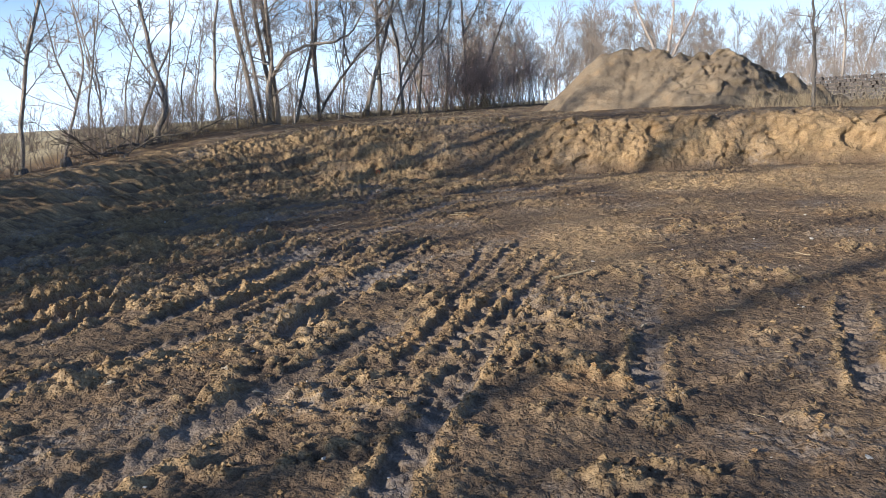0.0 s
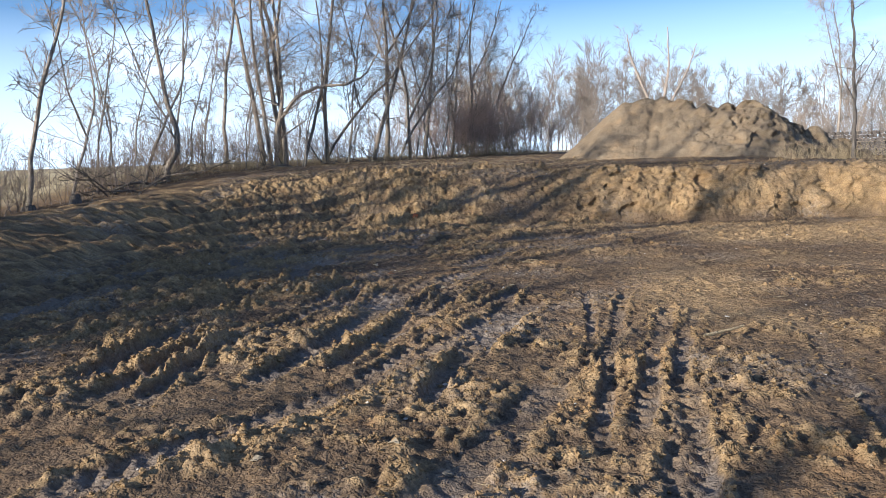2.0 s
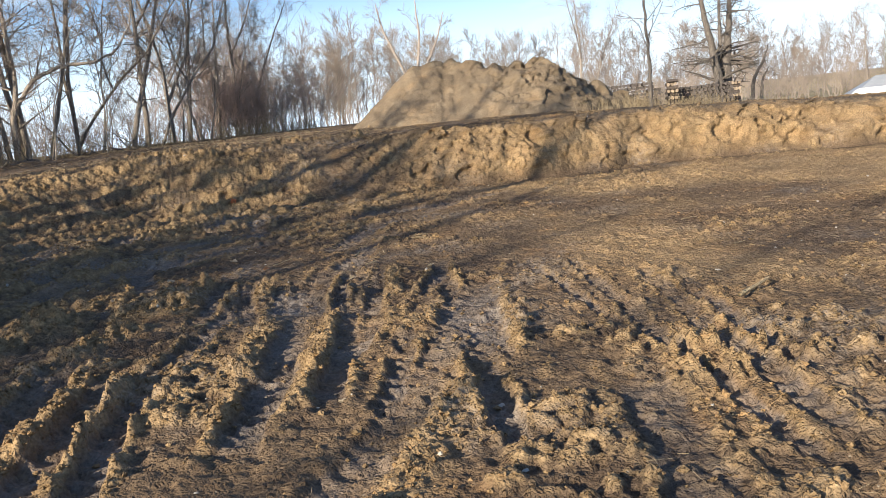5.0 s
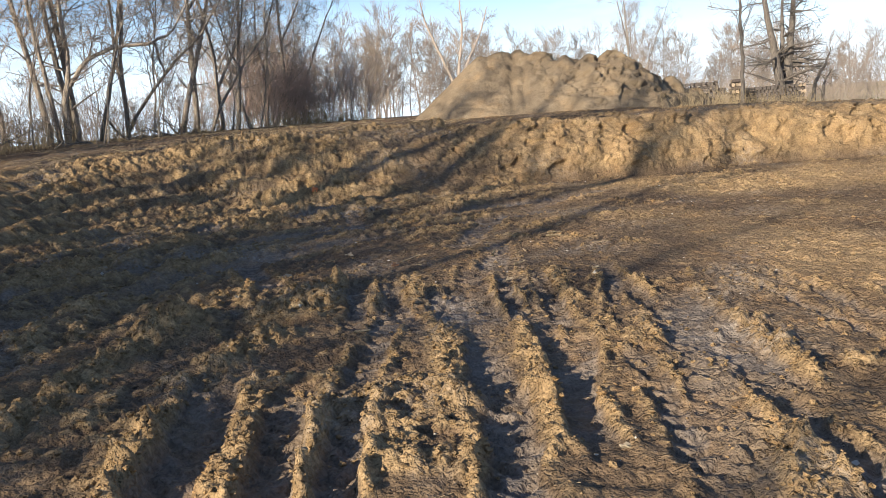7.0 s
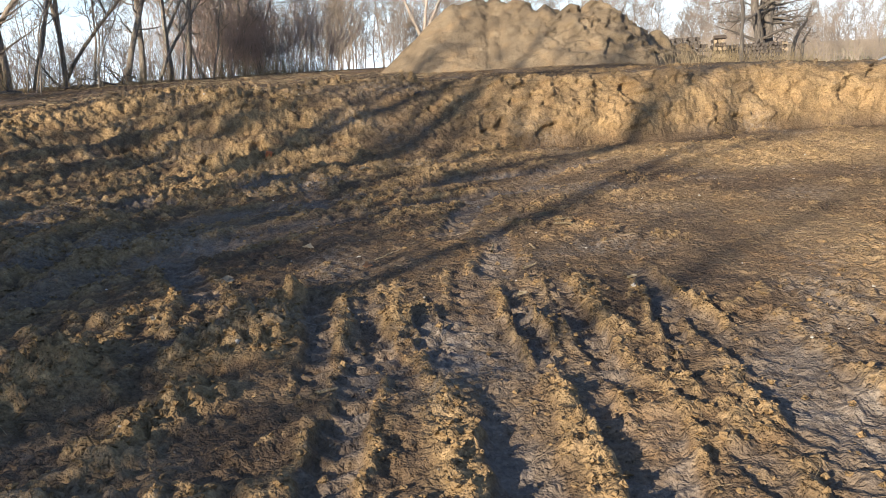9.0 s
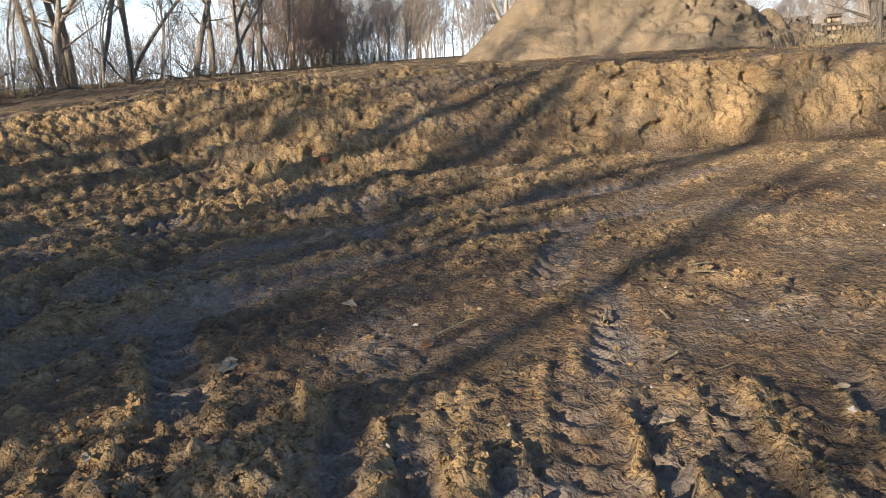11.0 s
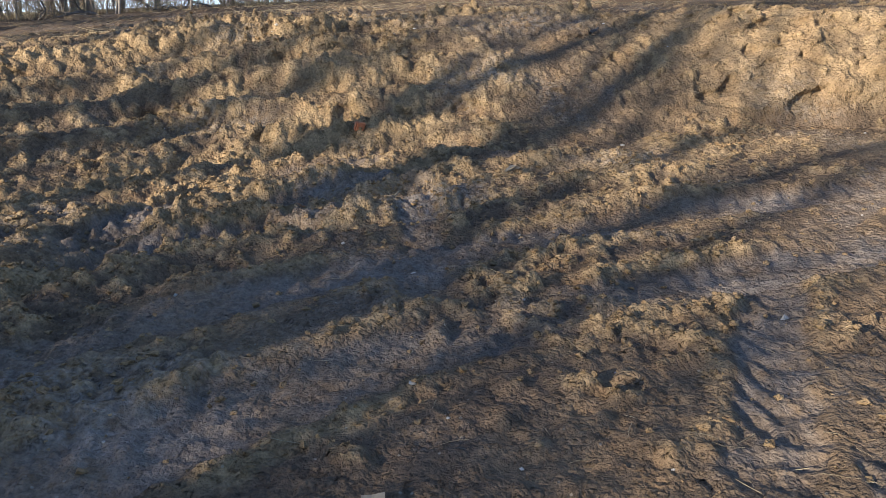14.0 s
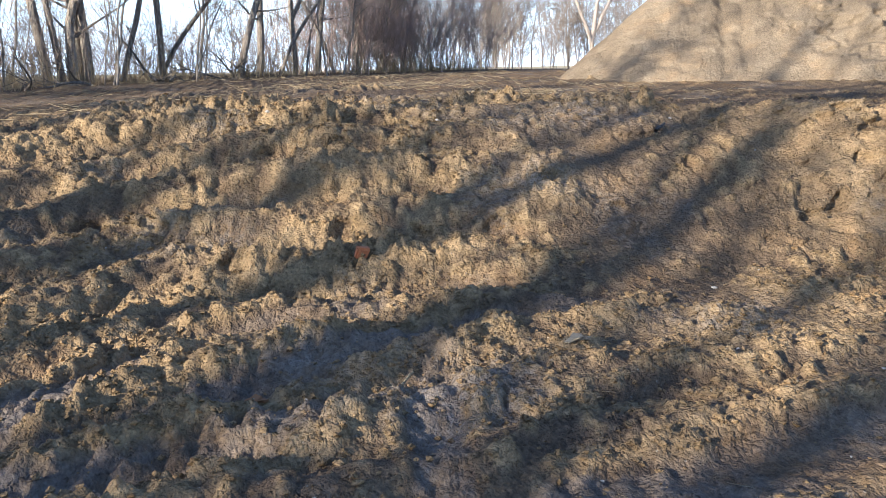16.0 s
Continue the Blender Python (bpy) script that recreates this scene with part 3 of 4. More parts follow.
def bare_tree(seed, height, radius, fork=0.0, first=0.28, limbs=13, reach=3.2, twigs=5, fine=5, lean=(0, 0), bend=0.06, least=1.0, angle=58, tip_segs=2):
    """A leafless tree: trunk with limbs, and the twigs."""
    rng = np.random.default_rng(seed)
    wood, thin = [], []
    stems = [limb(rng, (0, 0, -0.25), (lean[0], lean[1], 1), height, radius, 18, bend, 0.05, 0.14)]
    if fork:
        p, r = stems[0]
        k = int(18 * fork)
        stems.append(limb(rng, p[k], (rng.normal(0, 0.3), rng.normal(0, 0.3), 1), height * (1 - fork) * 0.95, r[k] * 0.8, 12, bend * 1.3, 0.06, 0.14))
    for p, r in stems:
        wood.append(tube(p, r, 8))
        for lp, lr in branch_out(rng, p, r, limbs, first, 0.98, angle, reach, 0.36, 9, 0.19, 0.05):
            wood.append(tube(lp, np.maximum(lr, 0.012), 5))
            for tp, tr in branch_out(rng, lp, lr, twigs, 0.12, 1.0, 52, reach * 0.42, 0.6, 5, 0.20, 0.04):
                tr = np.maximum(tr, 0.008 * least)
                thin.append(tube(tp, tr, 3))
                for fp, frr in branch_out(rng, tp, tr, fine, 0.15, 1.0, 46, reach * 0.24, 0.7, tip_segs, 0.18, 0.03):
                    thin.append(tube(fp, np.maximum(frr, 0.0055 * least), 3))
    n = len(stems)
    big = sorted(range(n, len(wood)), key=lambda i: -len(wood[i][0]) - 40 * np.ptp(wood[i][0], axis=0).max())[:6]
    return join([w for i, w in enumerate(wood) if i not in big]), join(thin), [wood[i] for i in big]


def tree_thing(name, data, x, y, label, bark=BARK, twig=TWIG, turn=0.0, category="tree", group="bare trees along the field edge"):
    (wv, wf), (tv, tf), big = data
    ob = thing(name, x, y, height_at(x, y), label, category, group)
    ob.rotation_euler[2] = turn
    trunk = part("trunk", mesh_from("trunk", wv, wf, bark, True), None, ob)
    for v, f in big:
        part("limb", mesh_from("limb", v, f, bark, True), None, trunk)
    part("crown", mesh_from("crown", tv, tf, twig, True), None, ob)
    return ob


def place_copy(ob, x, y, turn, size=1.0, label="", tilt=0.0):
    m = pose(x, y, height_at(x, y), 0, tilt, 0) @ pose(0, 0, 0, 0, 0, turn) @ Matrix.Diagonal((size, size, size, 1))
    c = copy_thing(ob, m)
    if label:
        c["label"] = label
    return c


TALL = "tall leafless tree with grey-brown bark and fine twigs"
protos = [
    tree_thing("bare_tree", bare_tree(1, 13.5, 0.125, 0.4, 0.14, 22, 2.3, 6, 6), -6.7, 34.66, "thick leafless tree with forked grey trunk"),
    tree_thing("bare_tree", bare_tree(2, 12.5, 0.115, 0.0, 0.16, 26, 2.0, 6, 6), -7.47, 33.92, TALL),
    tree_thing("bare_tree", bare_tree(3, 11.0, 0.08, 0.0, 0.20, 24, 1.5, 6, 5, (0, 0), 0.07), -8.69, 32.74, "slender straight leafless tree"),
    tree_thing("bare_tree", bare_tree(4, 11.5, 0.095, 0.2, 0.14, 19, 2.4, 6, 6, (0.05, 0), 0.08), -5.17, 36.13, "leafless tree with spreading crooked limbs"),
    tree_thing("bare_tree", bare_tree(5, 8.5, 0.036, 0.0, 0.12, 18, 1.1, 4, 3, (0, 0), 0.10), -10.6, 26.6, "thin leafless sapling by the brush"),
    tree_thing("bare_tree", bare_tree(6, 9.5, 0.055, 0.3, 0.14, 15, 1.6, 5, 4, (0.10, 0.0), 0.11), -10.24, 27.71, "slim leafless tree with crooked stem"),
]
rng = np.random.default_rng(77)
# the row in view: x, y, prototype, size
ROW = [(-7.16, 34.3, 2, 1.1), (-6.94, 34.9, 1, 1.0), (-6.08, 35.4, 2, 1.0), (-5.4, 36.4, 5, 1.2), (-4.4, 37.1, 4, 1.2), (-3.27, 37.96, 1, 1.0), (-2.76, 38.8, 0, 0.95), (-2.3, 38.9, 5, 1.2),
       (-1.7, 39.6, 3, 1.0), (-1.0, 40.6, 1, 0.9), (-0.3, 41.0, 5, 1.2), (0.4, 42.0, 3, 0.85), (1.5, 43.2, 0, 0.75), (2.3, 44.4, 3, 0.7),
       (-11.73, 23.0, 2, 0.9), (-11.3, 24.6, 5, 0.9), (-10.93, 25.9, 4, 1.0), (-9.64, 29.7, 4, 1.05), (-9.1, 31.3, 4, 0.9), (-12.4, 20.4, 2, 1.05), (-13.4, 18.0, 1, 0.95), ]
for x, y, k, s in ROW:
    place_copy(protos[k], x, y, rng.uniform(0, 360), s, tilt=rng.normal(7.0, 2.5))
# slim saplings between the trees
for i in range(22):
    q = i / 21
    x, y = -10.3 + 11.5 * q + rng.normal(0, 0.6), 27.6 + 14.6 * q + rng.normal(0, 0.8)
    place_copy(protos[4], x, y, rng.uniform(0, 360), rng.uniform(0.45, 0.9), "thin leafless sapling by the brush", tilt=rng.normal(6, 6))
# the same row runs on unseen beside and behind the walk, placed for shadows
shade_poles = [
    tree_thing("bare_tree", bare_tree(11, 17.0, 0.175, 0.0, 0.30, 13, 2.8, 3, 2), -20.9, -1.5, "unseen tall straight leafless tree, placed for its shadow"),
    tree_thing("bare_tree", bare_tree(12, 15.0, 0.135, 0.3, 0.25, 10, 2.6, 3, 2, (0.03, 0.02), 0.05), -18.2, 6.4, "unseen forked leafless tree, placed for its shadow"),
    tree_thing("bare_tree", bare_tree(13, 14.0, 0.10, 0.0, 0.35, 10, 2.2, 3, 2, (0, 0.03), 0.05), -17.2, 9.8, "unseen slim leafless tree, placed for its shadow"),
]
for x, y, k, s in [(-15.1, 14.6, 2, 1.0), (-16.0, 12.4, 1, 0.95), (-16.6, 10.9, 2, 1.1), (-17.4, 8.2, 1, 1.0), (-18.6, 5.0, 2, 1.1), (-19.4, 3.1, 0, 0.9), (-20.1, 0.9, 2, 1.1),
                   (-22.0, -4.2, 2, 1.0), (-24.6, -12.2, 1, 1.0), (-28.0, -20.0, 0, 1.0), (-20.3, -9.0, 0, 1.0), (-22.5, 11.0, 0, 1.0), (-19.0, 17.0, 1, 1.0)]:
    place_copy(shade_poles[k], x, y, rng.uniform(0, 360), s)
# more unseen trees, added to shade the left bank and floor
for x, y, k, s in [(-18.4, 9.2, 0, 1.0), (-19.1, 4.2, 0, 1.1), (-19.6, 1.9, 1, 1.2), (-16.8, 11.6, 2, 1.2), (-17.9, 7.3, 2, 1.25),
                   (-17.3, 10.3, 2, 0.9), (-16.8, 9.0, 1, 0.85), (-18.0, 5.9, 2, 0.95), (-18.4, 3.7, 1, 0.8), (-19.0, 2.4, 2, 0.9), (-16.2, 13.3, 1, 0.8), (-17.6, 8.9, 2, 0.8), (-18.9, 0.2, 2, 0.9), (-15.6, 13.6, 2, 0.75)]:
    place_copy(shade_poles[k], x, y, rng.uniform(0, 360), s)


# ---- brush ----
def brush(name, seed, spots, tall, stems, material, label, spread=0.5, thick=0.011):
    """Many thin leafless stems rising from spots (x, y)."""
    rng = np.random.default_rng(seed)
    out = []
    for x, y in spots:
        h = tall * rng.uniform(0.6, 1.15)
        for _ in range(stems):
            bx, by = x + rng.normal(0, spread), y + rng.normal(0, spread)
            bz = float(plateau(np.array([bx]), np.array([by]))[0]) - 0.05
            p, r = limb(rng, (bx, by, bz), (rng.normal(0, 0.28), rng.normal(0, 0.28), 1), h * rng.uniform(0.5, 1.1), thick, 5, 0.09, 0.02, 0.4)
            out.append(tube(p, r, 3))
            if tall < 1.2:
                continue
            for q, s in branch_out(rng, p, r, 7, 0.15, 0.95, 38, h * 0.38, 0.8, 3, 0.14, 0.04):
                out.append(tube(q, np.maximum(s, thick * 0.4), 3))
                for q2, s2 in branch_out(rng, q, s, 3, 0.2, 0.95, 38, h * 0.16, 0.8, 1, 0.1, 0.03):
                    out.append(tube(q2, np.maximum(s2, thick * 0.3), 3))
    v, f = join(out)
    return tagged(new(name, mesh_from(name, v, f, material, True)), label, "brush", kind="stuff")


def along(n, pts, jitter, seed):
    rng = np.random.default_rng(seed)
    p = np.array(pts, float)
    s = np.linspace(0, len(p) - 1.001, n)
    k = s.astype(int)
    q = p[k] + (p[k + 1] - p[k]) * (s - k)[:, None]
    return q + rng.normal(0, jitter, q.shape)


brush("brush", 5, along(95, [(-13, 20), (-10.4, 28), (-8.2, 34.4), (-3.5, 39.4), (3.5, 45.5)], 0.7, 1), 2.2, 6, TWIG, "tangled leafless undergrowth below the trees")
brush("brush", 6, along(40, [(-1.0, 42.0), (2.2, 43.0), (4.6, 45.5)], 0.9, 2), 4.2, 4, RED_TWIG, "dense reddish-brown thicket of bare shrubs", 0.8, 0.019)
brush("brush", 8, along(18, [(-2.0, 44.5), (3.6, 47.5)], 1.0, 4), 7.0, 3, TWIG, "tall leafless scrub behind the tree row", 0.7, 0.016)
# two unseen rows of brush, added to shade the left floor and bank
brush("hedge", 7, along(16, [(-10.9, 6.5), (-11.4, 10.2)], 0.35, 3), 3.5, 17, TWIG, "unseen ragged leafless brush, added to shade the soil on the left", 0.45, 0.022)
brush("hedge", 17, along(17, [(-14.8, 10.5), (-13.6, 17.0)], 0.4, 13), 4.2, 10, TWIG, "unseen ragged leafless brush, added to shade the soil on the left", 0.5, 0.02)
brush("dry_grass", 10, along(90, [(-9.7, 27.0), (-7.6, 33.0), (-3.0, 37.6), (2.0, 42.0), (5.0, 44.0)], 0.5, 6), 0.8, 26, STRAW, "pale dry grass and weeds at the edge of the soil", 0.45, 0.006)


# ---- far woods ----
def far_woods(name, seed, count, area, tall, label):
    rng = np.random.default_rng(seed)
    kinds = []
    for k in range(4):
        r = np.random.default_rng(100 + k)
        p, w = limb(r, (0, 0, -0.02), (0, 0, 1), 1.0, 0.0075, 6, 0.07, 0.03, 0.25)
        tubes = [tube(p, w, 4)]
        for p1, w1 in branch_out(r, p, w, 15, 0.08, 0.97, 30, 0.36, 0.5, 3, 0.09, 0.07):
            tubes.append(tube(p1, w1, 3))
            for p2, w2 in branch_out(r, p1, w1, 6, 0.15, 1.0, 32, 0.18, 0.6, 2, 0.1, 0.05):
                tubes.append(tube(p2, np.maximum(w2, 0.0017), 3))
                for p3, w3 in branch_out(r, p2, w2, 3, 0.2, 1.0, 32, 0.09, 0.6, 1, 0.1, 0.03):
                    tubes.append(tube(p3, np.maximum(w3, 0.0013), 3))
        kinds.append(join(tubes))
    out = []
    for i in range(count):
        x, y = area(rng)
        v, f = kinds[i % 4]
        h = tall * rng.uniform(0.7, 1.12)
        a = rng.uniform(0, 6.28)
        c, s = math.cos(a) * h, math.sin(a) * h
        w = np.column_stack([v[:, 0] * c - v[:, 1] * s, v[:, 0] * s + v[:, 1] * c, v[:, 2] * h])
        w += np.array((x, y, float(plateau(np.array([x]), np.array([y]))[0])))
        out.append((w, f))
    v, f = join(out)
    return tagged(new(name, mesh_from(name, v, f, HAZED_TWIG, True)), label, "woods", kind="stuff")


far_woods("far_woods", 12, 130, lambda r: (2 + 66 * r.uniform(0, 1), r.uniform(64, 73)), 4.2, "low leafless scrub at the foot of the distant woods")
far_woods("far_woods", 9, 190, lambda r: (4 + 96 * r.uniform(0, 1) ** 1.35, r.uniform(74, 96)), 8.4, "distant leafless woods, their bark painted pale brown for haze")


# ---- single trees ----
def stems_tree(seed, paths, limbs, reach, angle, lift, twigs, fine, first=0.15, least=1.0):
    """A tree from given stem lines: each a list of points and a foot radius."""
    rng = np.random.default_rng(seed)
    wood, thin = [], []
    for pts, rad in paths:
        p = np.array(pts, float)
        s = np.linspace(0, len(p) - 1.001, 5 * len(p))
        k = s.astype(int)
        q = p[k] + (p[k + 1] - p[k]) * (s - k)[:, None]
        q[1:-1] = (q[:-2] + 2 * q[1:-1] + q[2:]) / 4 + rng.normal(0, 0.015, q[1:-1].shape)
        r = rad * np.linspace(1, 0.2, len(q))
        wood.append(tube(q, r, 8))
        for lp, lr in branch_out(rng, q, r, limbs, first, 0.98, angle, reach, 0.36, 6, 0.10, lift):
            wood.append(tube(lp, np.maximum(lr, 0.009), 5))
            for tp, tr in branch_out(rng, lp, lr, twigs, 0.2, 1.0, 45, reach * 0.4, 0.6, 3, 0.14, lift):
                thin.append(tube(tp, np.maximum(tr, 0.007 * least), 3))
                for fp, fr in branch_out(rng, tp, tr, fine, 0.2, 1.0, 40, reach * 0.2, 0.7, 2, 0.12, 0.02):
                    thin.append(tube(fp, np.maximum(fr, 0.005 * least), 3))
    big = [i for i in range(len(wood)) if 30 <= len(wood[i][0]) <= 36][:6]
    return join([w for i, w in enumerate(wood) if i not in big]), join(thin), [wood[i] for i in big]


tree_thing("bare_tree", stems_tree(21, [([(0, 0, -0.2), (0.10, 0, 0.45), (0.42, 0, 0.95), (0.50, 0, 1.5), (0.22, 0, 2.6), (0.0, 0.1, 4.2), (-0.3, 0.1, 6.5), (-0.4, 0.2, 9.0)], 0.13)], 18, 1.9, 45, 0.06, 5, 4, 0.35),
           -9.45, 27.6, "leafless tree whose trunk bends sharply near its foot")
tree_thing("bare_tree", stems_tree(27, [([(0, 0, -0.3), (0.1, 0, 1.4), (0.35, 0, 2.5), (0.3, 0, 5.0), (0.1, 0.1, 8.0), (0.2, 0.1, 11.0)], 0.13), ([(0.3, 0, 1.9), (0.9, 0, 2.7), (1.8, 0, 3.1), (3.0, 0, 3.15), (3.7, 0, 3.5), (4.3, 0, 4.4), (4.6, 0, 6.0)], 0.085)], 20, 1.8, 55, 0.04, 5, 5, 0.15),
           -7.0, 34.3, "leafless tree with a long arching low limb")
tree_thing("dead_tree", stems_tree(22, [([(0, 0, -0.3), (-0.25, 0, 1.5), (-0.7, 0, 3.4), (-1.2, 0, 5.6), (-1.6, 0, 8.5)], 0.30), ([(0.35, 0.1, -0.3), (0.45, 0.1, 2.5), (0.75, 0.1, 4.8), (0.8, 0.1, 7.5)], 0.30), ([(0.1, 0.3, 1.2), (0.2, 0.3, 3.6), (0.3, 0.3, 7.0)], 0.17)], 26, 2.3, 82, -0.02, 4, 2, 0.10, 1.6),
           26.6, 40.0, "dead tree with two dark trunks and broken level branches", DEAD, DEAD, 0.0, "dead tree", "single trees beyond the bank")
tree_thing("broken_tree", stems_tree(23, [([(0, 0, -0.3), (0.15, 0, 1.2), (0.9, 0, 2.2), (1.2, 0, 3.0)], 0.14), ([(0.6, 0, -0.3), (0.75, 0, 1.2), (1.3, 0, 1.9)], 0.11)], 7, 0.9, 60, 0.0, 3, 1, 0.2, 1.6),
           29.0, 40.6, "short broken dead tree with crooked limbs", DEAD, DEAD, 0.0, "dead tree", "single trees beyond the bank")
tree_thing("sapling", stems_tree(24, [([(0, 0, -0.2), (0.03, 0, 1.2), (-0.03, 0, 2.6), (-0.12, 0, 4.4), (-0.1, 0, 6.2)], 0.055)], 16, 1.3, 55, 0.05, 4, 3, 0.28),
           9.7, 21.6, "slender leafless sapling in dry grass at the bank's rim", DEAD, TWIG, 0.0, "sapling", "single trees beyond the bank")
tree_thing("bare_tree", stems_tree(25, [([(0, 0, -0.3), (0, 0, 2.2), (-1.0, 0, 4.5), (-2.3, 0, 7.5), (-2.7, 0, 9.6)], 0.19), ([(0, 0, 2.0), (0.3, 0, 4.5), (0.7, 0, 7.0), (0.6, 0, 10.2)], 0.17), ([(0, 0.1, 2.4), (1.0, 0, 4.4), (2.2, 0, 6.6), (3.0, 0, 8.8)], 0.15)], 12, 2.4, 40, 0.05, 5, 4, 0.25, 1.6),
           18.6, 68.0, "wide vase-shaped leafless tree behind the heap", HAZED_TWIG, HAZED_TWIG, 0.0, "tree", "single trees beyond the bank")
for x, y, k, s in [(27.5, 57.0, 0, 0.85), (30.5, 60.0, 3, 0.8), (46.0, 62.0, 1, 0.8), (58.0, 60.0, 3, 0.75)]:
    place_copy(protos[k], x, y, rng.uniform(0, 360), s)
brush("scrub", 31, along(50, [(30, 58), (48, 60), (75, 62)], 2.2, 8), 3.6, 5, HAZED_TWIG, "warm brown leafless scrub in front of the far woods", 1.1, 0.03)
brush("dry_grass", 32, along(26, [(8.6, 21.4), (10.6, 21.8), (14.0, 24.0)], 0.35, 9), 0.55, 26, STRAW, "pale dry grass at the rim of the bank", 0.3, 0.005)


# ---- fallen branches and cut stumps along the row ----
def fallen_branch(seed, x, y, turn, length, radius, rise=0.10):
    r = np.random.default_rng(seed)
    p, rad = limb(r, (0, 0, 0), (1, 0, rise), length, radius, 8, 0.12, 0.0, 0.35)
    out = [tube(p, rad, 6)]
    for q, s in branch_out(r, p, rad, 6, 0.25, 0.95, 42, length * 0.45, 0.6, 4, 0.14, 0.03):
        out.append(tube(q, np.maximum(s, 0.008), 4))
        for q2, s2 in branch_out(r, q, s, 3, 0.3, 0.95, 40, length * 0.2, 0.6, 2, 0.14, 0.03):
            out.append(tube(q2, np.maximum(s2, 0.006), 3))
    v, f = join(out)
    ob = new("fallen_branch", mesh_from("fallen_branch", v, f, DEAD, True))
    ob.matrix_world = pose(x, y, height_at(x, y) + radius * 0.6, 0, 0, turn)
    return tagged(ob, "dead branch lying on the soil at the tree row", "branch", "fallen branches")


r = np.random.default_rng(3)
for i in range(16):
    x, y = -10.0 + r.normal(0, 0.55), 25.8 + r.normal(0, 0.9)
    fallen_branch(200 + i, x, y, r.uniform(0, 360), r.uniform(0.9, 2.2), r.uniform(0.02, 0.05), r.uniform(0.05, 0.6))
for i in range(18):
    s = i / 17
    x, y = -9.0 + 6.5 * s + r.normal(0, 0.5), 28.5 + 12 * s + r.normal(0, 0.7)
    fallen_branch(230 + i, x, y, r.uniform(0, 360), r.uniform(0.9, 2.4), r.uniform(0.02, 0.05), r.uniform(0.02, 0.3))


def stump(x, y, radius, tall):
    bm = bmesh.new()
    bmesh.ops.create_cone(bm, cap_ends=True, segments=14, radius1=radius * 1.35, radius2=radius, depth=tall)
    for v in bm.verts:
        a = math.atan2(v.co.y, v.co.x)
        k = 1 + 0.10 * math.sin(5 * a + 1) * (1 if v.co.z < 0 else 0.4)
        v.co.x, v.co.y = v.co.x * k, v.co.y * k
        v.co.z += tall / 2 + (0.03 * math.cos(a) if v.co.z > 0 else -0.05)
    me = bpy.data.meshes.new("stump")
    bm.to_mesh(me)
    bm.free()
    me.materials.append(DEAD)
    ob = new("stump", me)
    ob.location = (x, y, height_at(x, y))
    return tagged(ob, "low dark cut tree stump at the tree row", "stump", "stumps")


stump(-10.7, 23.6, 0.13, 0.22)
stump(-11.7, 23.0, 0.16, 0.15)

# ---- firewood ----
WOOD_END = bark_material("split_wood", (0.26, 0.20, 0.14), (0.44, 0.36, 0.27))
LOG = bark_material("log_bark", (0.06, 0.05, 0.045), (0.16, 0.13, 0.11))


def log_mesh(seed, length, radius, end):
    r = np.random.default_rng(seed)
    n = 7
    ang = np.sort(r.uniform(0, 2 * math.pi / n * 0.5, n) + np.arange(n) * 2 * math.pi / n)
    rad = radius * r.uniform(0.75, 1.1, n)
    ring = np.column_stack([rad * np.cos(ang), rad * np.sin(ang)])
    bm = bmesh.new()
    a = [bm.verts.new((-length / 2, u, v)) for u, v in ring]
    b = [bm.verts.new((length / 2, u * 0.96, v * 0.96)) for u, v in ring]
    for i in range(n):
        bm.faces.new((a[i], a[(i + 1) % n], b[(i + 1) % n], b[i]))
    e1, e2 = bm.faces.new(a[::-1]), bm.faces.new(b)
    e1.material_index = e2.material_index = 1
    bm.normal_update()
    me = bpy.data.meshes.new("log")
    bm.to_mesh(me)
    bm.free()
    me.materials.append(LOG)
    me.materials.append(end)
    return me


# darker end colour puts the heap's shade on the long stacks
SHADED_END = bark_material("shaded_wood", (0.07, 0.06, 0.055), (0.17, 0.15, 0.135))
PALE_LOGS = [log_mesh(k, 0.5, 0.085, WOOD_END) for k in range(5)]
SHADED_LOGS = [log_mesh(k, 0.5, 0.085, SHADED_END) for k in range(5)]


def wood_stack(x, y, wide, rows, turn, label, cross=False):
    """Split logs in rows; cross: a crib whose layers turn by a right angle."""
    ob = thing("wood_stack", x, y, height_at(x, y), label, "firewood", "stacks of firewood")
    ob.rotation_euler[2] = radians(turn)
    r = np.random.default_rng(int(x * 10))
    for j in range(rows):
        n = int(wide / 0.165)
        if not cross:
            n -= int(r.integers(0, 2)) + (max(0, j - rows + 3) if j > rows - 3 else 0)
        for i in range(n):
            o = new("log", (PALE_LOGS if cross else SHADED_LOGS)[int(r.integers(0, 5))])
            o.parent = ob
            u = -wide / 2 + 0.165 * (i + 0.5 + 0.4 * (j % 2)) + r.normal(0, 0.012)
            if cross and j % 2:
                o.matrix_basis = pose(r.normal(0, 0.02), u * 0.5, 0.08 + 0.148 * j, r.uniform(0, 360), 0, r.normal(0, 3))
            else:
                o.matrix_basis = pose(u, r.normal(0, 0.03), 0.08 + 0.148 * j, 0, 0, 90 + r.normal(0, 4)) @ pose(0, 0, 0, r.uniform(0, 360))
    return ob


wood_stack(17.4, 35.0, 3.2, 7, -28, "long stack of split firewood, its ends darkened for the heap's shade")
wood_stack(19.6, 34.6, 0.6, 8, -28, "crib of pale firewood at a stack's end", True)
wood_stack(21.6, 35.2, 3.2, 6, -28, "long stack of split firewood, its ends darkened for the heap's shade")
wood_stack(24.4, 36.4, 0.7, 7, -28, "crib of pale firewood beside the dead tree", True)


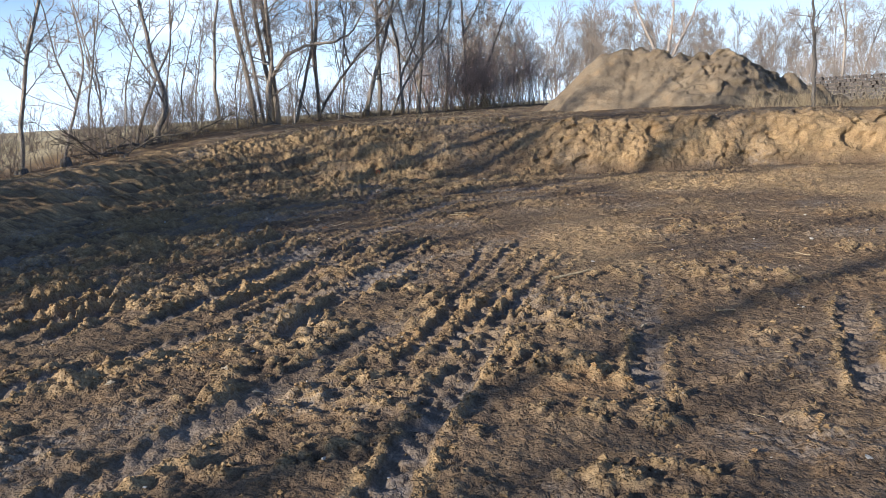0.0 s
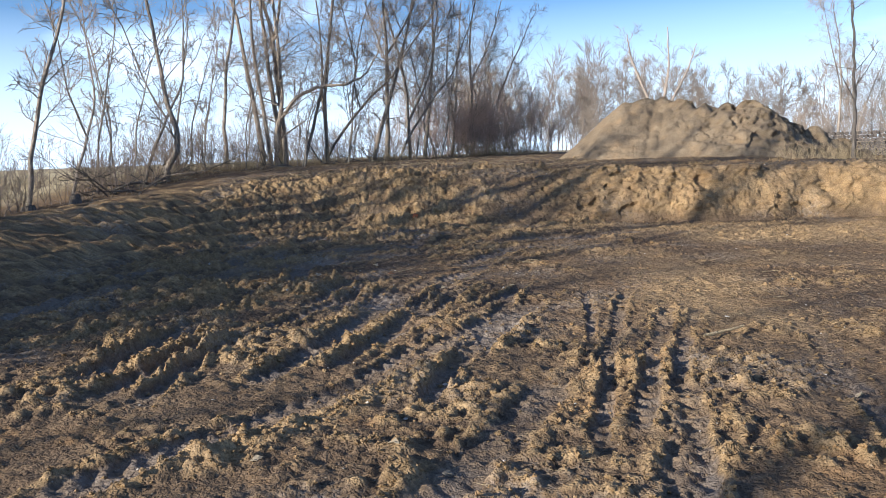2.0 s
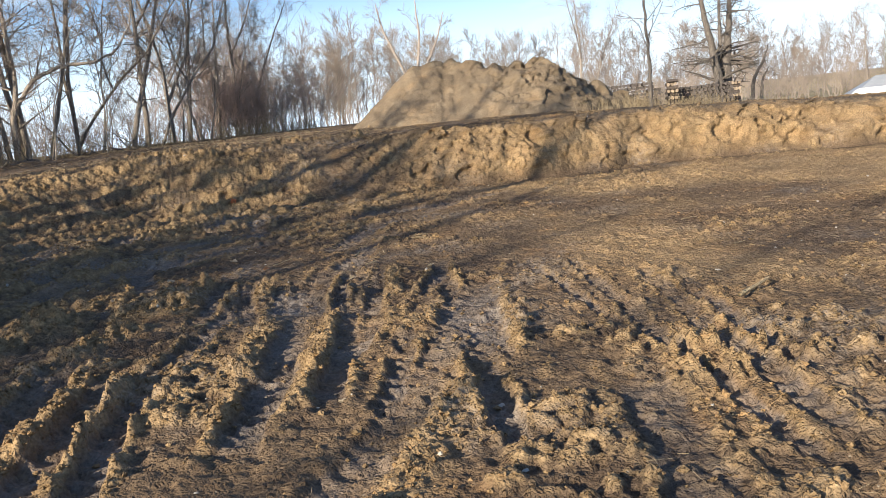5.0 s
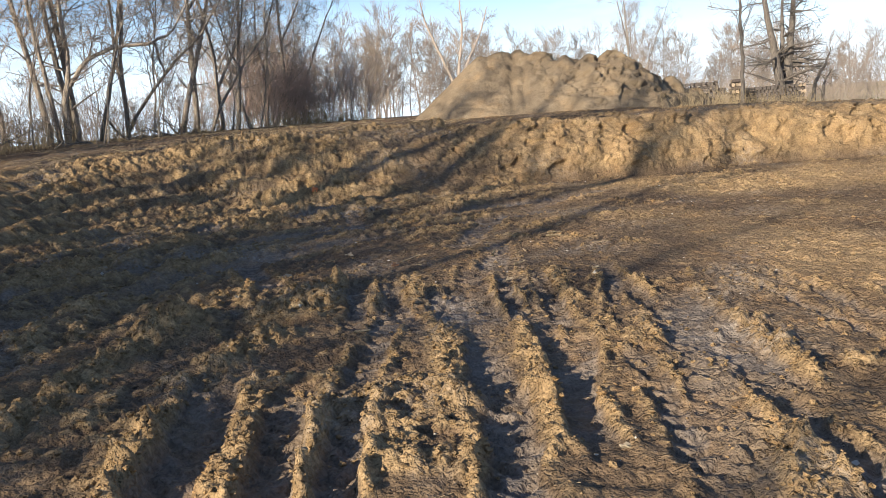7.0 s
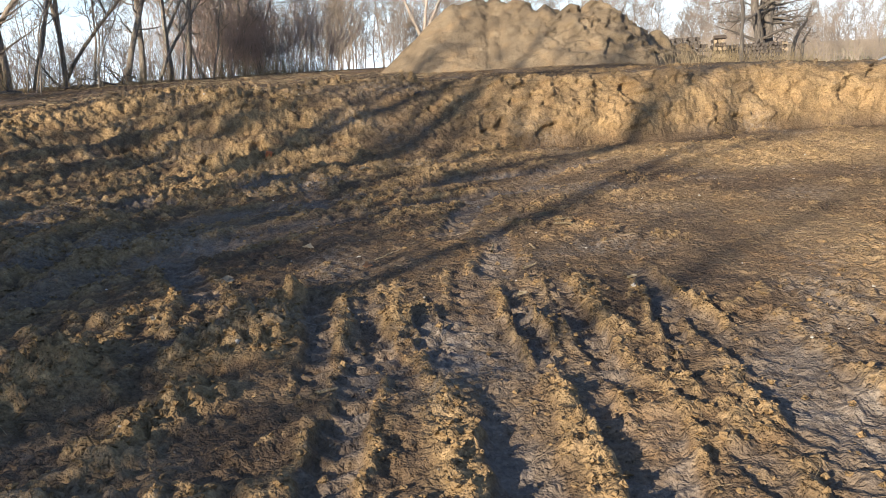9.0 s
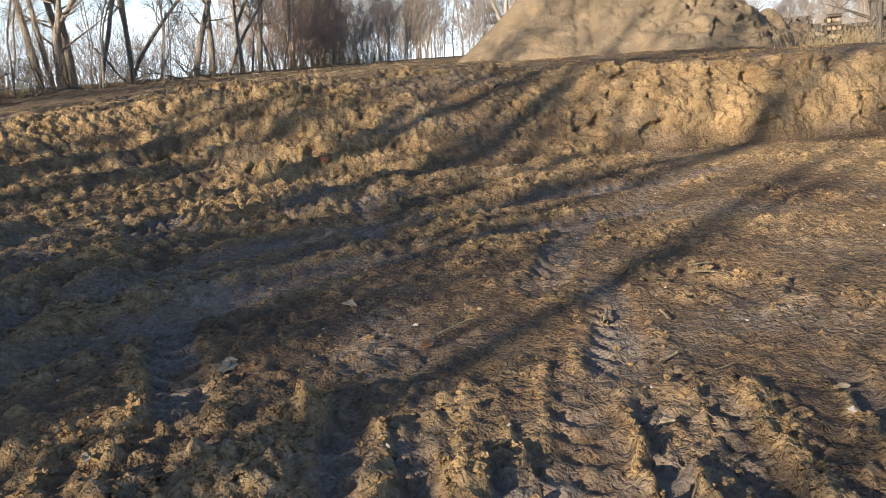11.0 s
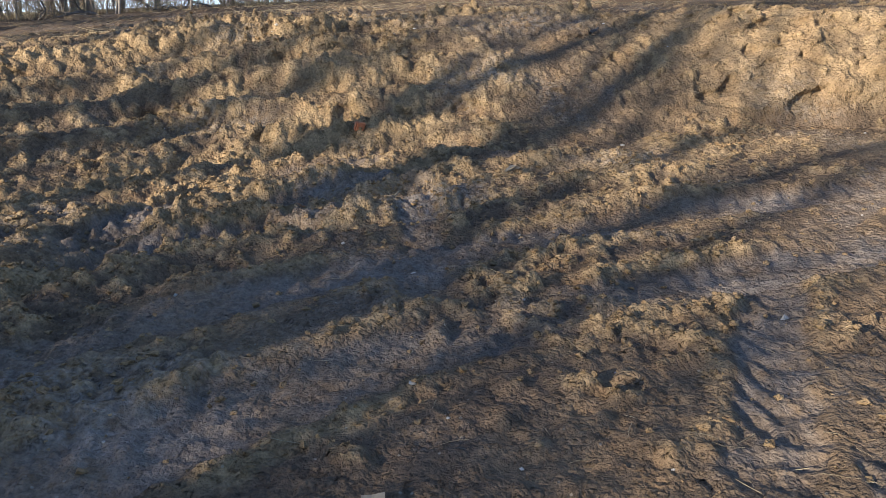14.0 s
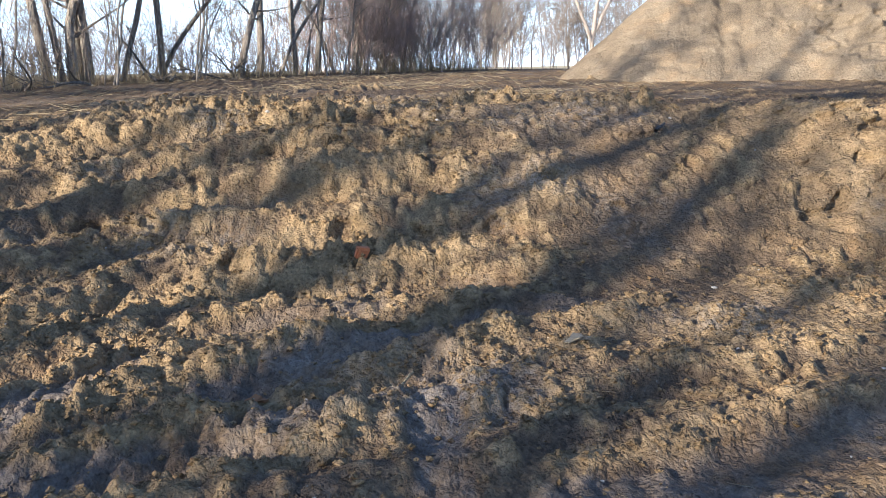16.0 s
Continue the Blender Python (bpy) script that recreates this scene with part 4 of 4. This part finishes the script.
# ---- house and tank at the edge of the woods ----
def plain(name, colour, rough=0.7, spec=0.3):
    m, n, l, b = mat(name, rough, spec)
    pos = n.new("ShaderNodeTexCoord").outputs["Object"]
    c = blend(n, l, span(n, l, noise_node(n, l, 2.5, 6, 0.65, pos), 0.3, 0.7), tuple(v * 0.82 for v in colour), colour)
    l.new(c, b.inputs["Base Color"])
    bump(n, l, b, noise_node(n, l, 30.0, 4, 0.6, pos), 0.01, 0.4)
    return m


WHITE, ROOF, DARK = plain("white_paint", (0.80, 0.80, 0.78), 0.45), plain("roof_sheet", (0.33, 0.35, 0.37), 0.5), plain("dark_trim", (0.05, 0.055, 0.06))
HZ = -2.8


def box_mesh(name, size, material, at=(0, 0, 0), bev=0.02):
    bm = bmesh.new()
    bmesh.ops.create_cube(bm, size=1.0, matrix=Matrix.Translation(at) @ Matrix.Diagonal((*size, 1)))
    bmesh.ops.bevel(bm, geom=bm.edges[:], offset=bev, segments=1, affect="EDGES")
    me = bpy.data.meshes.new(name)
    bm.to_mesh(me)
    bm.free()
    me.materials.append(material)
    return me


house = thing("house", 48.4, 47.0, HZ, "white house with a grey hipped roof below the bank", "house")
house.rotation_euler[2] = radians(-40)
part("wall", box_mesh("wall", (8.0, 6.0, 2.2), WHITE, (0, 0, 1.1)), None, house)
bm = bmesh.new()
lo = [bm.verts.new(v) for v in ((-4.5, -3.5, 2.2), (4.5, -3.5, 2.2), (4.5, 3.5, 2.2), (-4.5, 3.5, 2.2))]
hi = [bm.verts.new(v) for v in ((-2.4, 0, 3.6), (2.4, 0, 3.6))]
for f in ((lo[0], lo[1], hi[1], hi[0]), (lo[1], lo[2], hi[1]), (lo[2], lo[3], hi[0], hi[1]), (lo[3], lo[0], hi[0]), (lo[3], lo[2], lo[1], lo[0])):
    bm.faces.new(f)
me = bpy.data.meshes.new("roof")
bm.to_mesh(me)
bm.free()
part("roof", me, ROOF, house)
for sx, sy, w, d in ((0, -3.5, 9.06, 0.08), (0, 3.5, 9.06, 0.08), (-4.5, 0, 0.08, 6.9), (4.5, 0, 0.08, 6.9)):
    part("gutter", box_mesh("gutter", (w, d, 0.16), DARK, (sx, sy, 2.13)), None, house)

tank = thing("storage_tank", 41.8, 43.4, -1.75, "white rounded storage tank in full sun beside the house", "tank")
tank.rotation_euler[2] = radians(-50)
bm = bmesh.new()
bmesh.ops.create_uvsphere(bm, u_segments=28, v_segments=16, radius=0.8, matrix=Matrix.Rotation(radians(90), 4, "Y"))
for v in bm.verts:
    v.co.x += 1.3 if v.co.x > 0.01 else (-1.3 if v.co.x < -0.01 else 0)
    v.co.z += 1.1
me = bpy.data.meshes.new("shell")
bm.to_mesh(me)
bm.free()
me.polygons.foreach_set("use_smooth", np.full(len(me.polygons), True))
part("shell", me, WHITE, tank)
for sx in (-1.1, 1.1):
    part("saddle", box_mesh("saddle", (0.25, 1.0, 0.6), DARK, (sx, 0, 0.3)), None, tank)


# ---- loose clods, straw, sticks and leaves ----
def scatter_spots(rng, n, keep, box=(-6, 7.5, 3.2, 22.5)):
    """Spots on the soil, thinned by the share that keep() gives."""
    out = []
    while len(out) < n:
        x, y = rng.uniform(box[0], box[1], 4000), rng.uniform(box[2], box[3], 4000)
        ok = rng.uniform(0, 1, 4000) < keep(x, y)
        out += list(zip(x[ok], y[ok]))
    return np.array(out[:n])


def clod_share(x, y):
    d = foot_distance(x, y)
    left = smooth((1.6 - x) / 2.5)
    band = smooth((d + 3.0) / 0.8) * (1 - smooth((d - 2.6) / 0.6))
    loose = ground_height(x, y)[3]
    return np.clip(0.012 + 0.85 * loose ** 1.5 + 0.06 * band * left, 0, 1)


def crumbs(name, seed, n, keep, small, large, material, label, category):
    r = np.random.default_rng(seed)
    s = scatter_spots(r, n, keep)
    z = ground_height(s[:, 0], s[:, 1])[0]
    base = np.array([(1, 0, 0), (-1, 0, 0), (0, 1, 0), (0, -1, 0), (0, 0, 1), (0, 0, -1), (.6, .6, .6), (-.6, .6, .6), (.6, -.6, .6), (-.6, -.6, .6)])
    tri = np.array([(0, 6, 8), (4, 8, 6), (4, 6, 7), (4, 7, 9), (4, 9, 8), (2, 7, 6), (0, 2, 6), (1, 9, 7), (2, 1, 7), (3, 8, 9), (3, 0, 8), (1, 3, 9), (5, 2, 0), (5, 1, 2), (5, 3, 1), (5, 0, 3)])
    size = small + (large - small) * r.uniform(0, 1, n) ** 3
    v = base[None] * r.uniform(0.35, 1.35, (n, 10, 3)) * size[:, None, None]
    v[:, :, 2] *= 0.75
    a = r.uniform(0, 6.28, n)
    c, q = np.cos(a)[:, None], np.sin(a)[:, None]
    w = np.stack([v[:, :, 0] * c - v[:, :, 1] * q, v[:, :, 0] * q + v[:, :, 1] * c, v[:, :, 2]], -1)
    w += np.column_stack([s, z + size * 0.1])[:, None]
    f = (tri[None] + 10 * np.arange(n)[:, None, None]).reshape(-1, 3)
    return tagged(new(name, mesh_from(name, w.reshape(-1, 3), f, material)), label, category, kind="stuff")


crumbs("loose_clods", 41, 42000, clod_share, 0.006, 0.027, CRUMB, "loose crumbled clods of brown soil", "clods")
STONE = plain("pebble", (0.42, 0.39, 0.34), 0.8)
crumbs("pebbles", 42, 260, lambda x, y: 0.5 + 0 * x, 0.008, 0.026, STONE, "small pale stones pressed into the soil", "pebbles")


def straw(name, seed, n, keep, long, thick, material, label, box=(-6, 7.5, 3.2, 22.5)):
    r = np.random.default_rng(seed)
    s = scatter_spots(r, n, keep, box)
    z = ground_height(s[:, 0], s[:, 1])[0]
    out = []
    for (x, y), h in zip(s, z):
        a, m = r.uniform(0, 6.28), long * r.uniform(0.4, 1.3)
        p, q = limb(r, (x, y, h + 0.012), (math.cos(a), math.sin(a), r.normal(0.03, 0.08)), m, thick * r.uniform(0.6, 1.2), 3, 0.12, 0.0, 0.6)
        out.append(tube(p, q, 3))
    v, f = join(out)
    return tagged(new(name, mesh_from(name, v, f, material)), label, "straw", kind="stuff")


straw("straw", 43, 1500, lambda x, y: 0.08 + 0.9 * smooth(fbm(x, y, 1.5, 2, 48) * 3) * smooth((x + 2.5) / 2.0), 0.10, 0.0018, STRAW, "scattered stalks of pale straw trodden into the soil")


straw("litter", 44, 1500, lambda x, y: 0.1 + 0.9 * smooth(fbm(x, y, 2.0, 2, 49) * 2.5 + 0.2), 0.34, 0.005, STRAW, "straw and thin dead twigs strewn over the upper level", (-8, 4, 21.8, 36))


def stick(x, y, turn, length, radius, material=STRAW, label="pale broken stick lying on the soil"):
    r = np.random.default_rng(int(abs(x * 100 + y * 10)))
    p, q = limb(r, (-length / 2, 0, 0), (1, 0, 0.02), length, radius, 6, 0.06, 0, 0.6)
    v, f = tube(p, q, 6)
    ob = new("stick", mesh_from("stick", v, f, material, True))
    ob.matrix_world = pose(x, y, height_at(x, y) + radius + 0.015, 0, 0, turn)
    return tagged(ob, label, "stick", "sticks on the soil")


LEAF = plain("dry_leaf", (0.30, 0.15, 0.07), 0.8)
PALE_LEAF = plain("pale_leaf", (0.28, 0.235, 0.17), 0.8)


def leaf(x, y, size, material, label):
    r = np.random.default_rng(int(abs(x * 91 + y * 17)))
    bm = bmesh.new()
    n = 12
    c = [bm.verts.new((0, 0, 0.004)), bm.verts.new((0, 0, -0.002))]
    rings = []
    for k in (0, 1):
        rings.append([bm.verts.new((size * (0.55 + 0.45 * abs(math.cos(2.5 * a))) * math.cos(a), size * 0.6 * (0.6 + 0.4 * abs(math.sin(3 * a))) * math.sin(a), 0.35 * size * math.sin(a) ** 2 + r.normal(0, 0.003) - 0.004 * k)) for a in np.linspace(0, 2 * math.pi, n, endpoint=False)])
    for i in range(n):
        j = (i + 1) % n
        bm.faces.new((c[0], rings[0][i], rings[0][j]))
        bm.faces.new((c[1], rings[1][j], rings[1][i]))
        bm.faces.new((rings[0][i], rings[1][i], rings[1][j], rings[0][j]))
    me = bpy.data.meshes.new("leaf")
    bm.to_mesh(me)
    bm.free()
    me.materials.append(material)
    ob = new("leaf", me)
    ob.matrix_world = pose(x, y, height_at(x, y) + 0.02, r.normal(0, 14), r.normal(0, 14), r.uniform(0, 360))
    return tagged(ob, label, "leaf", "fallen leaves")

for x, y, turn, length, radius in [(1.2, 7.75, 20, 0.45, 0.016), (2.18, 6.34, 5, 0.16, 0.008), (-0.75, 11.42, 20, 0.14, 0.010), (-0.72, 12.14, 60, 0.22, 0.014),
                                   (0.2, 12.6, -10, 0.22, 0.010), (-0.45, 11.98, 80, 0.15, 0.008), (-1.57, 12.32, 25, 0.24, 0.006), (-2.27, 12.93, 40, 0.18, 0.006),
                                   (-1.42, 16.83, 65, 0.20, 0.010), (-2.62, 9.8, 15, 0.12, 0.010), (0.26, 12.74, 5, 0.20, 0.008), (2.4, 9.4, 30, 0.2, 0.007), (3.6, 8.2, 110, 0.18, 0.007), (3.0, 11.0, 15, 0.25, 0.008)]:
    stick(x, y, turn, length, radius)
stick(1.5, 20.3, 60, 0.5, 0.02, DEAD, "grey dead stick standing out of the bank")
for x, y, s in [(1.47, 6.11, 0.045), (-1.55, 5.44, 0.04), (-2.3, 5.35, 0.04), (-1.26, 5.11, 0.04), (-1.98, 7.42, 0.04), (-2.04, 13.1, 0.07), (-2.79, 12.42, 0.05), (-3.34, 11.35, 0.05), (-2.8, 12.29, 0.07), (-0.27, 10.84, 0.045), (-1.1, 10.83, 0.05), (-0.46, 16.98, 0.08), (-1.74, 16.56, 0.05)]:
    leaf(x, y, s, PALE_LEAF, "curled pale dead leaf on the soil")
for x, y, s in [(-1.77, 12.13, 0.06), (-2.13, 16.74, 0.06)]:
    leaf(x, y, s, LEAF, "brown dead leaf on the soil")
ORANGE = plain("brick_chip", (0.52, 0.20, 0.09), 0.85)
bm = bmesh.new()
bmesh.ops.create_cube(bm, size=1.0, matrix=Matrix.Diagonal((0.11, 0.05, 0.09, 1)))
bmesh.ops.bevel(bm, geom=bm.edges[:], offset=0.012, segments=2, affect="EDGES")
for v in bm.verts:
    v.co += Vector((0.012 * noise.noise(v.co * 30), 0.01 * noise.noise(v.co * 25 + Vector((3, 0, 0))), 0))
me = bpy.data.meshes.new("brick_chip")
bm.to_mesh(me)
bm.free()
me.materials.append(ORANGE)
chip = new("brick_chip", me)
chip.matrix_world = pose(-1.45, 18.75, height_at(-1.45, 18.75) + 0.035, 20, 12, 25)
tagged(chip, "small orange-red brick fragment lying in the soil", "brick chip")
